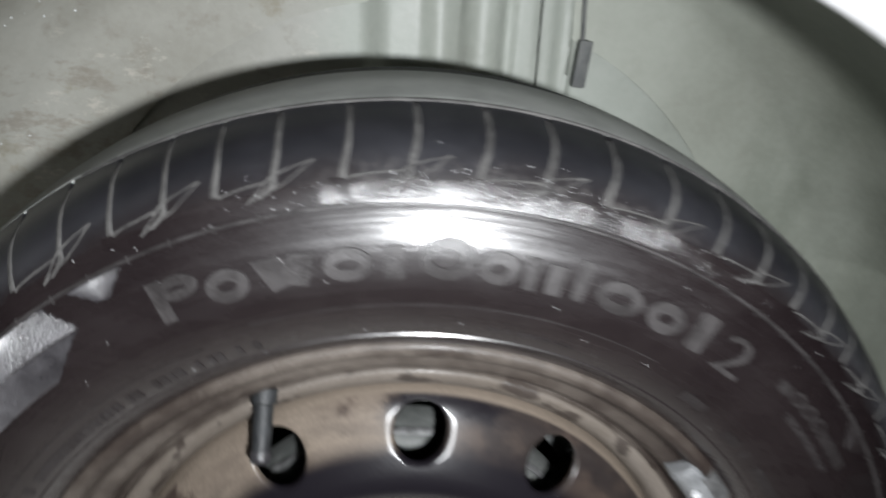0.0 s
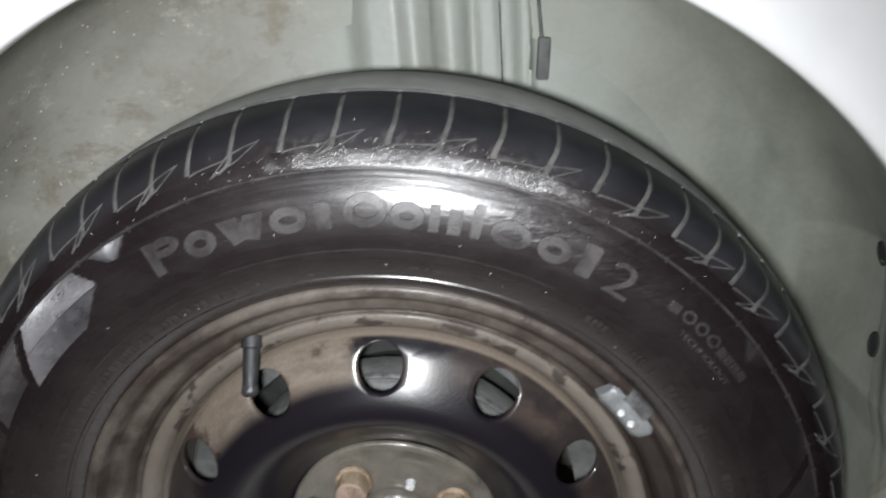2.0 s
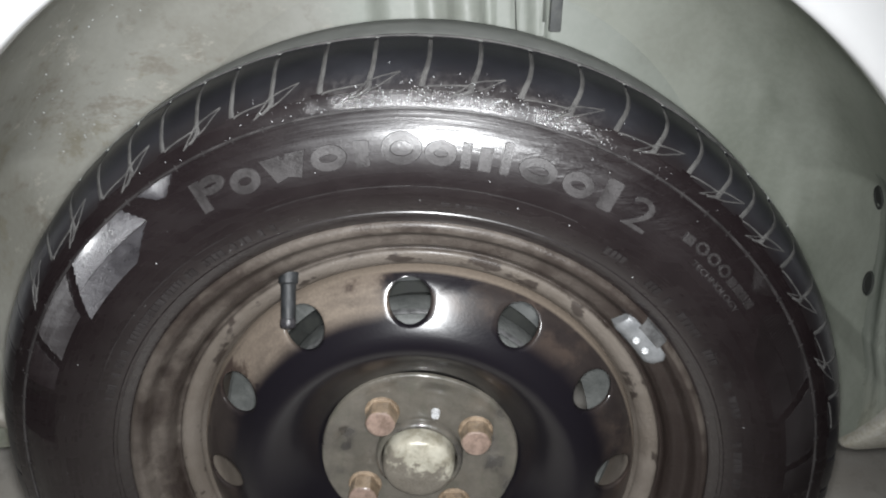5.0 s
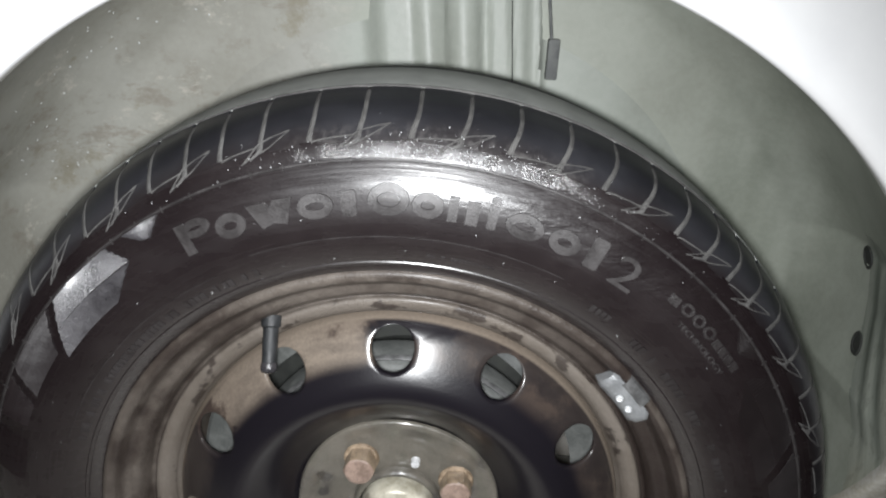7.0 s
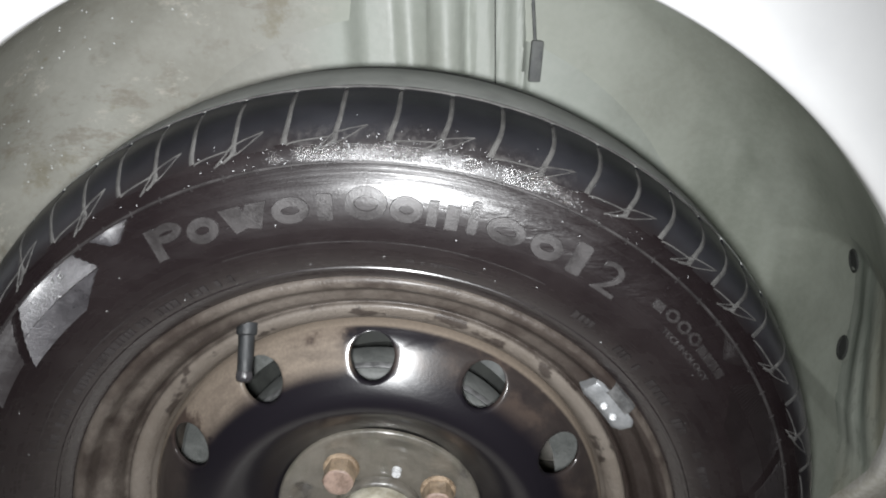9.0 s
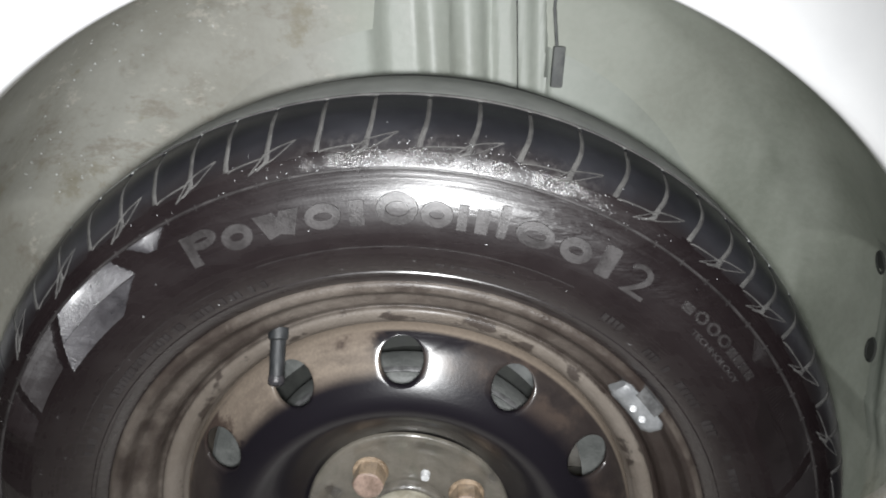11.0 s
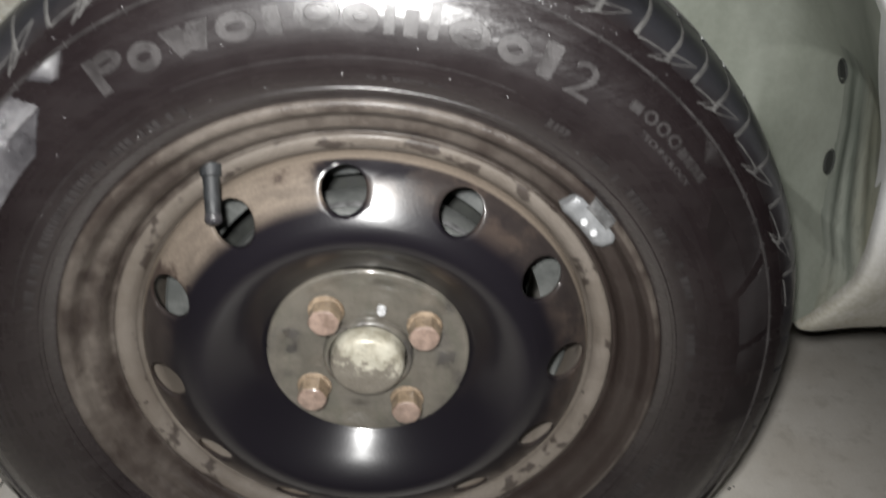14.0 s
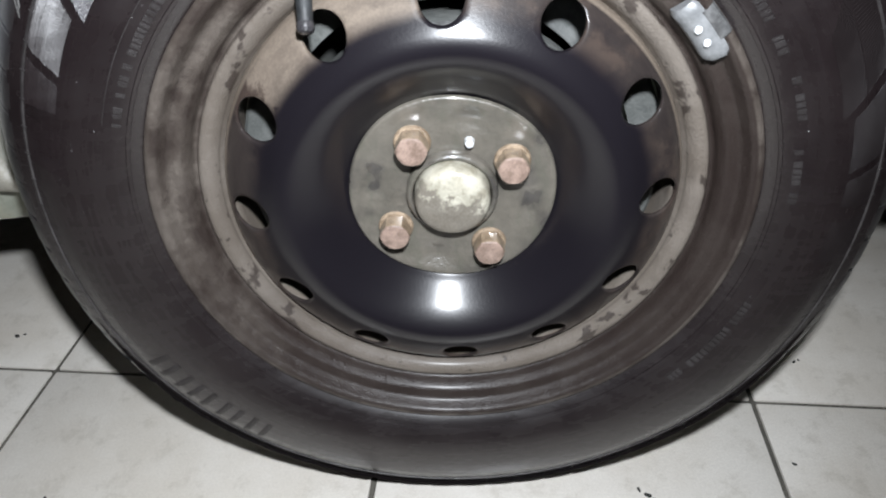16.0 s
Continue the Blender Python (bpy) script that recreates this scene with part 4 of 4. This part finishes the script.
# the large raised mark on the wall, as plain shapes
LOW, MID, TOP = 0.2440, 0.2590, 0.2628
for kind, d0, d1, top in (("flag", 119.7, 115.2, TOP), ("ring", 114.5, 110.2, MID), ("wedge", 109.8, 103.5, MID), ("ring", 103.3, 98.5, MID), ("post", 98.2, 95.0, MID), ("ring", 94.2, 88.9, TOP),
                          ("ring", 88.7, 84.5, MID), ("block", 84.1, 79.9, MID), ("post", 79.5, 77.0, TOP), ("ring", 76.6, 71.4, MID), ("ring", 70.7, 66.3, MID), ("post", 65.8, 62.4, TOP)):
    if kind == "ring":
        bm = ring_shape(d0, d1, LOW, top, 0.0056)
    elif kind == "wedge":
        bm = slab([(d0, top), ((d0 + d1) / 2 + 0.5, top), ((d0 + d1) / 2, top - 0.004), ((d0 + d1) / 2 - 0.5, top), (d1, top), (d1 + 1.4, LOW), ((d0 + d1) / 2, LOW + 0.002), (d0 - 1.4, LOW)])
    elif kind in ("flag", "block"):
        m = (d0 + d1) / 2
        part("raised_mark", slab(bar(d0 - 0.1, m + 0.7, LOW, top, 2)), LETTER, wheel, "worn grey raised mark")
        bm = ring_shape(m + 1.4, d1 - 0.4, (LOW + top) / 2 - 0.0015, top, 0.0050) if kind == "flag" else slab(bar(m - 0.3, d1 + 0.1, LOW, top - 0.0012, 2))
    else:
        w = 0.6
        bm = slab([(d0 - w, top - 0.001), (d0 - w - 0.3, top), (d1 + w + 0.3, top), (d1 + w, top - 0.001), (d1 + w, LOW + 0.001), (d1 + w + 0.3, LOW), (d0 - w - 0.3, LOW), (d0 - w, LOW + 0.001)])
    part("raised_mark", bm, LETTER, wheel, "worn grey raised mark")


def lettering(text, r, d_mid, height, mat, name, label, width=1.0, h=0.0006):
    """Words in the built-in font, bent round the tyre's wall."""
    cu = bpy.data.curves.new(name, "FONT")
    cu.body, cu.size, cu.align_x, cu.extrude = text, height / 0.70, "CENTER", 0.0004
    tmp = new(name + "_flat", cu)
    me = bpy.data.meshes.new_from_object(tmp.evaluated_get(bpy.context.evaluated_depsgraph_get()))
    bpy.data.objects.remove(tmp)
    bpy.data.curves.remove(cu)
    for v in me.vertices:
        v.co = on_wall(r + v.co.y, d_mid - math.degrees(v.co.x * width / r), h if v.co.z > 0 else -0.0003)
    me.name = name
    me.materials.clear()
    me.materials.append(mat)
    return tagged(under(new(name, me), wheel), label)


lettering("2", LOW - 0.0005, 59.2, 0.0185, LETTER, "raised_numeral", "worn grey raised numeral", 1.35)
lettering("TECHNOLOGY", 0.2475, 43.9, 0.0036, LETTER, "raised_word", "small raised grey word", 1.28)
# small mark over that word
for d0, d1, ring in ((52.6, 50.9, 0), (50.4, 48.4, 1), (48.1, 46.1, 1), (45.8, 43.8, 1), (43.4, 42.2, 0), (41.9, 40.8, 0), (40.5, 39.4, 0), (39.1, 38.0, 0)):
    part("raised_mark", ring_shape(d0, d1, 0.2545, 0.2620, 0.0018) if ring else slab(bar(d0, d1, 0.2545, 0.2600)), FAINT, wheel)
# writing too small or too worn to read
rnd = random.Random(5)
for start, end, r0, r1, mat in ((86, 75.5, 0.2192, 0.2212, FAINT), (160, 112, 0.2165, 0.2215, FAINT), (51, 46, 0.219, 0.2245, FAINT), (43, 38, 0.219, 0.2245, FAINT), (34.5, 31, 0.219, 0.2245, FAINT), (60, 56, 0.2215, 0.2265, FAINT),
                                 (27, 20, 0.2215, 0.2265, FAINT), (14, 4, 0.2195, 0.2245, FAINT), (-18, -40, 0.222, 0.2275, FAINT)):
    d = start
    while d > end:
        w = rnd.uniform(0.8, 1.5) * (0.55 if r1 - r0 < 0.003 else 1.0)
        part("worn_writing", slab(bar(d, d - w * 0.72, r0, r1, 2), 0.0005), mat, wheel)
        d -= w * (1 if rnd.random() < 0.85 else 2.0)
# a large worn mark low on the wall, as plain bars
for d in (231.5, 228.6, 225.4, 222.6, 219.2, 216.3, 213.5, 210.2, 207.4):
    part("worn_writing", strip([(0.247 + 0.0032 * k, d) for k in range(7)], 0.0062, 0.0004), FAINT, wheel)


# serrated flags on the wall, at both ends of the mark
def flag(a, b, c, e, tooth, fade=0.3):
    """A finely ribbed patch between four (degrees, r) corners, its ribs a little aslant."""
    bm = bmesh.new()
    n = max(6, round(abs(b[0] - a[0]) * 2.7))
    back = b[0] < a[0]
    slant = math.degrees(0.45 * (a[1] - e[1]) / a[1]) / abs(b[0] - a[0])
    extra = math.ceil(slant * n) + 1
    rows = []
    for i in range(-2 * extra, 2 * n + 1):
        t = (i // 2 + (0.86 if i % 2 else 0.0)) / n
        high = (i % 2 == 1) != back
        row = []
        for k in range(9):
            s = k / 8
            u = t + slant * s
            v = max(0.0, min(1.0, u))
            d = (a[0] * (1 - v) + b[0] * v) * (1 - s) + (e[0] * (1 - v) + c[0] * v) * s
            r = (a[1] * (1 - v) + b[1] * v) * (1 - s) + (e[1] * (1 - v) + c[1] * v) * s
            row.append((u, bm.verts.new(on_wall(r, d, 0.0002 + tooth * (1 - fade * s) if high else 0.0002))))
        rows.append(row)
    for p, q in zip(rows, rows[1:]):
        for k in range(8):
            four = (p[k], p[k + 1], q[k + 1], q[k])
            if all(-0.5 / n <= u <= 1 + 0.5 / n for u, _ in four):
                bm.faces.new([v for _, v in four])
    for v in [v for v in bm.verts if not v.link_faces]:
        bm.verts.remove(v)
    return bm


FLAGS = (((120.8, 0.2728), (126.4, 0.2728), (124.2, 0.2648), (122.9, 0.2640)), ((129.2, 0.2728), (139.9, 0.2728), (142.3, 0.2600), (127.0, 0.2595)), ((127.1, 0.2590), (142.4, 0.2596), (145.2, 0.2456), (132.4, 0.2450)),
         ((141.8, 0.2728), (152.5, 0.2724), (154.2, 0.2520), (145.6, 0.2520)), ((154.0, 0.2722), (160.4, 0.2722), (160.0, 0.2520), (155.6, 0.2520)), ((162.0, 0.2720), (169.0, 0.2720), (170.5, 0.2500), (162.5, 0.2500)))
# left flags get the lit copy, right flags the unlit one
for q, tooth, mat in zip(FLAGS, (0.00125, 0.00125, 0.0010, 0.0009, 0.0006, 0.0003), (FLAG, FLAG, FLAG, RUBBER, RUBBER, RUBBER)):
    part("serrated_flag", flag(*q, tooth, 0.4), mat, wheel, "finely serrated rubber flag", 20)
    part("serrated_flag", flag(*[(163.0 - d, r) for d, r in q], 0.00015), UNLIT_FLAG, wheel, "finely serrated rubber flag", 20)

# ---- pressed disc ----
DISC_PROFILE = smooth_profile([(0.030, -0.0375), (0.050, -0.0378), (0.068, -0.0385), (0.0745, -0.0425), (0.080, -0.0482), (0.088, -0.0562), (0.096, -0.0640), (0.104, -0.0705), (0.111, -0.0745), (0.117, -0.0752), (0.124, -0.0733), (0.132, -0.0692), (0.142, -0.0636), (0.151, -0.0582), (0.1580, -0.0530), (0.1618, -0.0450), (0.1625, -0.0340)], 5)
DR, DY = [p[0] for p in DISC_PROFILE], [p[1] for p in DISC_PROFILE]
HOLE_R, HOLE_A, HOLES = 0.1425, 0.0140, 12


def disc():
    """The pressed disc with its twelve round holes, rolled edges and thickness."""
    bm = bmesh.new()

    def put(r, d, back=0.0):
        return bm.verts.new(at(r, d, float(np.interp(r, DR, DY)) + back))

    per, lo_r, hi_r = 20, 0.1240, 0.1600
    total = per * HOLES
    inner = [r for r in DR if r < lo_r - 0.001]
    outer = [r for r in DR if r > hi_r + 0.0004]
    ring_lo = [put(lo_r, 2.0 - 15 + 360 * k / total) for k in range(total)]
    ring_hi = [put(hi_r, 2.0 - 15 + 360 * k / total) for k in range(total)]

    def bridge(a, b):
        for k in range(total):
            bm.faces.new((a[k], a[(k + 1) % total], b[(k + 1) % total], b[k]))

    last = ring_lo
    for r in reversed(inner):
        now = [put(r, 2.0 - 15 + 360 * k / total) for k in range(total)]
        bridge(now, last)
        last = now
    last = ring_hi
    for r in outer:
        now = [put(r, 2.0 - 15 + 360 * k / total) for k in range(total)]
        bridge(last, now)
        last = now
    # shared upright borders between the sectors
    side_n = 8
    borders = []
    for s in range(HOLES):
        k = s * per
        d = 2.0 - 15 + 30 * s
        borders.append([ring_lo[k]] + [put(lo_r + (hi_r - lo_r) * i / side_n, d) for i in range(1, side_n)] + [ring_hi[k]])
    for s in range(HOLES):
        dm = 2.0 + 30 * s
        left, right = borders[s], borders[(s + 1) % HOLES]
        rim_loop = [ring_lo[(s * per + i) % total] for i in range(per + 1)] + right[1:-1] + [ring_hi[(s * per + per - i) % total] for i in range(per + 1)] + left[-2:0:-1]
        n = len(rim_loop)
        flat = []
        for v in rim_loop:
            x, z = v.co.x - AXLE.x, v.co.z - AXLE.z
            r, d = math.hypot(x, z), math.degrees(math.atan2(z, x))
            dd = (d - dm + 180) % 360 - 180
            flat.append((radians(dd) * HOLE_R, r - HOLE_R))
        loops = [rim_loop]
        for t, grow, back in ((0.45, 0, 0), (0.8, 0, 0), (1.0, 0.0016, 0), (1.0, 0.0004, 0.0006), (1.0, 0.0, 0.0018), (1.0, 0.0, 0.0036)):
            loop = []
            for u, v in flat:
                a = math.atan2(v, u)
                cu, cv = (HOLE_A + grow) * math.cos(a), (HOLE_A + grow) * math.sin(a)
                uu, vv = u + (cu - u) * t, v + (cv - v) * t
                loop.append(put(HOLE_R + vv, dm + math.degrees(uu / HOLE_R), back))
            loops.append(loop)
        for a, b in zip(loops, loops[1:]):
            for k in range(n):
                bm.faces.new((a[k], a[(k + 1) % n], b[(k + 1) % n], b[k]))
    return bm


part("disc", disc(), DISC, wheel, "glossy black pressed disc with twelve round holes", 60)
PAD_PROFILE = smooth_profile([(0.0295, -0.0416), (0.038, -0.0418), (0.050, -0.0426), (0.060, -0.0436), (0.066, -0.0446), (0.0700, -0.0458), (0.0728, -0.0464), (0.0745, -0.0458), (0.0754, -0.0438)], 4)


def hub_pad():
    """The stamped pad: bosses round the bolts, shallow valleys between, a rolled edge."""
    bm = bmesh.new()
    steps, rows = 144, []
    for r, y in PAD_PROFILE:
        row = []
        for k in range(steps):
            d = 360 * k / steps
            off = (d - 77.8 + 45) % 90 - 45
            valley = math.exp(-(off / 14) ** 2) * math.exp(-((r - 0.057) / 0.008) ** 2)
            boss = math.exp(-((abs(off) - 45) / 15) ** 2) * math.exp(-((r - 0.050) / 0.010) ** 2)
            lobe = 1 + 0.010 * math.cos(radians(4 * (d - 32.8))) * max(0.0, (r - 0.06) / 0.0155)
            row.append(bm.verts.new(at(r * lobe, d, y + 0.0036 * valley - 0.0012 * boss)))
        rows.append(row)
    for p, q in zip(rows, rows[1:]):
        for k in range(steps):
            bm.faces.new((p[k], p[(k + 1) % steps], q[(k + 1) % steps], q[k]))
    return bm


part("hub_pad", hub_pad(), PAD, wheel, "dusty brown-grey stamped hub pad", 60)
part("hub_collar", revolve(smooth_profile([(0.0335, -0.0432), (0.0330, -0.0475), (0.0310, -0.0495), (0.0290, -0.0490), (0.0280, -0.0450), (0.0278, -0.0400)], 4), 96), PAD, wheel, "dusty hub collar")
part("grease_cap", revolve([(0.0275, -0.0420)] + smooth_profile([(0.0272, -0.0530), (0.0262, -0.0580), (0.0235, -0.0608), (0.0170, -0.0622), (0.0095, -0.0630), (0.0085, -0.0635), (0.004, -0.0637), (0.0002, -0.0637)], 4), 64), CAP, wheel, "cream-grey metal grease cap")


def lug_bolt(deg):
    """A hexagon bolt with a round washer face and a dished head."""
    bm = bmesh.new()
    c = at(0.05, deg, 0)

    def circle(r, y, sides=24, six=0.0):
        out = []
        for k in range(sides):
            a = 2 * math.pi * k / sides + radians(deg)
            hexa = math.cos(math.pi / 6) / math.cos((a % (math.pi / 3)) - math.pi / 6)
            q = r * (1 - six + six * hexa)
            out.append(bm.verts.new((c.x + q * math.cos(a), y, c.z + q * math.sin(a))))
        return out

    rows = [circle(0.0131, -0.0470), circle(0.0128, -0.0482), circle(0.0123, -0.0488), circle(0.0119, -0.0492, six=0.9), circle(0.0117, -0.0598, six=0.8), circle(0.0111, -0.0618, six=0.5), circle(0.0097, -0.0627), circle(0.0074, -0.0630), circle(0.002, -0.0628)]
    for a, b in zip(rows, rows[1:]):
        for k in range(24):
            f = bm.faces.new((a[k], a[(k + 1) % 24], b[(k + 1) % 24], b[k]))
            f.material_index = int(a in rows[5:])
    bm.faces.new(rows[-1]).material_index = 1
    return bm


for k in range(4):
    part("lug_bolt", lug_bolt(32.8 + 90 * k), [RUST, BOLT_FACE], wheel, "rusty hexagon wheel bolt", 30)
bm = bmesh.new()
c = at(0.0437, 74, 0)
rod(bm, (c.x, -0.046, c.z), (c.x, -0.0505, c.z), 0.0036, 0.0030)
# the bright metal colour supplies the screw's white glint
part("locating_screw", bm, RIVET, wheel, "small shiny locating screw")

# valve
base, tip = at(0.1770, 118.6, -0.0580), at(0.1540, 122.8, -0.0735)
bm = bmesh.new()
way = (tip - base).normalized()
rod(bm, base - way * 0.004, base + way * 0.003, 0.0066, 0.0064)
rod(bm, base + way * 0.003, base + way * 0.004, 0.0064, 0.0052)
rod(bm, base + way * 0.004, base + way * 0.012, 0.0052, 0.0047)
valve = part("valve", bm, BLACK, wheel, "black rubber tyre valve")
bm = bmesh.new()
rod(bm, base + way * 0.0105, tip - way * 0.003, 0.0050, 0.0046, 24)
part("valve_cap", bm, BLACK, wheel, "black plastic valve cap")
bm = bmesh.new()
for u0, u1, q0, q1 in ((-0.004, -0.003, 0.0048, 0.0051), (-0.003, 0.0, 0.0051, 0.0053), (0.0, 0.0016, 0.0053, 0.0047), (0.0016, 0.0026, 0.0049, 0.0034), (0.0026, 0.0030, 0.0034, 0.0012)):
    rod(bm, tip + way * u0, tip + way * u1, q0, q1, 24)
part("valve_tip", bm, VALVE_TIP, wheel, "rounded pale tip of the valve cap")


# balance weight on the rim's edge
def weight():
    bm = bmesh.new()
    rows = []
    for k in range(13):
        d = 35.2 + 11.8 * k / 12
        end = 0.0016 * (1 if k in (0, 12) else 0)
        rows.append([bm.verts.new(at(r, d, y)) for r, y in ((0.1990 - end, -0.0740), (0.1985 - end, -0.0800 + end), (0.1955, -0.0812 + end), (0.1885, -0.0792 + end), (0.1842 + end, -0.0750 + end), (0.1835 + end, -0.0670))])
    for a, b in zip(rows, rows[1:]):
        for i in range(5):
            bm.faces.new((a[i], a[i + 1], b[i + 1], b[i]))
    bm.faces.new(rows[0])
    bm.faces.new(rows[-1][::-1])
    return bm


part("balance_weight", weight(), ZINC, wheel, "pale zinc balance weight clipped on the rim", 50)
bm = bmesh.new()
rows = [[bm.verts.new(at(r, 38.5 + 6.0 * k / 6, y)) for r, y in ((0.1965, -0.0808), (0.198, -0.0812), (0.2005, -0.0810), (0.2035, -0.0798), (0.2050, -0.077))] for k in range(7)]
for a, b in zip(rows, rows[1:]):
    for i in range(4):
        bm.faces.new((a[i], a[i + 1], b[i + 1], b[i]))
part("clip", bm, CLIP, wheel, "steel clip")
for d in (39.4, 42.4):
    c = at(0.1900, d, -0.0802)
    part("rivet", oval(c, (-0.3, -1, -0.2), 0.0022, 0.0022, (0, 0, 1)), RIVET, wheel)

# ---- water drops left on rubber and liner, and white specks for glints ----
WATER, _, wb = material("white_water_drop", 0.22)
# white base colour, so that every drop reads as a glint
wb.inputs["Base Color"].default_value = (0.85, 0.87, 0.88, 1)
wb.inputs["Transmission Weight"].default_value = 0.25
wb.inputs["IOR"].default_value = 1.33


def drops():
    bm = bmesh.new()
    rnd = random.Random(11)

    def drop(place, normal, size):
        n = normal.normalized()
        u = n.orthogonal().normalized()
        v = n.cross(u)
        long = rnd.uniform(1.0, 1.6)
        rings = [[bm.verts.new(place + n * h * size + (u * math.cos(a) + v * long * math.sin(a)) * q * size) for a in (2 * math.pi * k / 8 for k in range(8))] for q, h in ((1.0, -0.1), (0.8, 0.45), (0.4, 0.7))]
        top = bm.verts.new(place + n * 0.78 * size)
        for a, b in zip(rings, rings[1:]):
            for k in range(8):
                bm.faces.new((a[k], a[(k + 1) % 8], b[(k + 1) % 8], b[k]))
        for k in range(8):
            bm.faces.new((rings[2][k], rings[2][(k + 1) % 8], top))

    for _ in range(60):
        r, d = rnd.uniform(0.212, 0.284), rnd.uniform(-20, 200)
        p, q, w = on_wall(r, d), on_wall(r + 0.002, d), on_wall(r, d + 0.5)
        n = (q - p).cross(w - p)
        drop(p, n if n.y < 0 else -n, rnd.uniform(0.00014, 0.0003))
    for _ in range(420):
        # white specks in place of glints on the shoulder, close under the tread
        d = rnd.gauss(85, 11)
        r = 0.2755 + abs(rnd.gauss(0, 0.006))
        p, q, w = on_wall(r, d, 0.0003), on_wall(r + 0.002, d, 0.0003), on_wall(r, d + 0.5, 0.0003)
        n = (q - p).cross(w - p)
        drop(p, n if n.y < 0 else -n, rnd.uniform(0.00010, 0.00030))
    for _ in range(300):
        k, m = rnd.uniform(0.36, 0.86), rnd.uniform(0.45, 0.98)
        p, q, w = liner_at(k, m), liner_at(k + 0.005, m), liner_at(k, m - 0.02)
        n = (q - p).cross(w - p)
        if rnd.random() < (0.85 if p.x < -0.03 else 0.2):
            drop(p, n if n.y < 0 else -n, rnd.uniform(0.0004, 0.0009))
    return bm


tagged(part("drops_and_glints", drops(), WATER, None, smooth=True), "scattered small water drops and white glint specks on rubber and liner", "water drops", kind="stuff")

# ---- crumbs of dirt on the floor ----
def crumbs():
    bm = bmesh.new()
    rnd = random.Random(4)
    for x, y, size in ((0.377, 0.075, 0.0032), (0.383, 0.078, 0.0018), (0.324, -0.059, 0.0030), (0.177, -0.092, 0.0038), (0.170, -0.086, 0.0030), (0.181, -0.096, 0.0020), (-0.384, -0.094, 0.0032), (-0.407, -0.099, 0.0028), (-0.523, 0.126, 0.0040), (-0.515, 0.129, 0.0022)):
        turn = rnd.uniform(0, math.pi)
        rings = []
        for k, (q, h) in enumerate(((1.0, -0.02), (0.95, 0.3), (0.55, 0.6))):
            rings.append([])
            for n in range(8):
                a = 2 * math.pi * n / 8
                w = q * size * rnd.uniform(0.7, 1.15)
                u, v = w * math.cos(a), 0.55 * w * math.sin(a)
                rings[-1].append(bm.verts.new((x + u * math.cos(turn) - v * math.sin(turn), y + u * math.sin(turn) + v * math.cos(turn), h * size * 0.7 * rnd.uniform(0.8, 1.1))))
        for a, b in zip(rings, rings[1:]):
            for n in range(8):
                bm.faces.new((a[n], a[(n + 1) % 8], b[(n + 1) % 8], b[n]))
        bm.faces.new(rings[-1])
    return bm


tagged(part("floor_crumbs", crumbs(), HOLE, None), "small dark crumbs of dirt on the tiles", "dirt crumbs", kind="stuff")

# ---- floor tiles, piece by piece ----
bm = box(bmesh.new(), (GAP / 2, GAP / 2, -0.012), (PITCH - GAP / 2, PITCH - GAP / 2, 0.0), 0.0012)
tile = finish(bm, "tile", TILE, 40)
turn = Matrix.Translation((-0.4507, 0.0705, 0)) @ Matrix.Rotation(radians(TURN_DEG), 4, "Z")
for i in range(-6, 7):
    for j in range(-6, 7):
        m = turn @ Matrix.Translation((i * PITCH, j * PITCH, 0))
        mid = m @ Vector((PITCH / 2, PITCH / 2, 0))
        if abs(mid.x) < 2.6 and -2.3 < mid.y < 2.7:
            ob = under(new("tile", tile), floor_ob)
            ob.matrix_basis = m
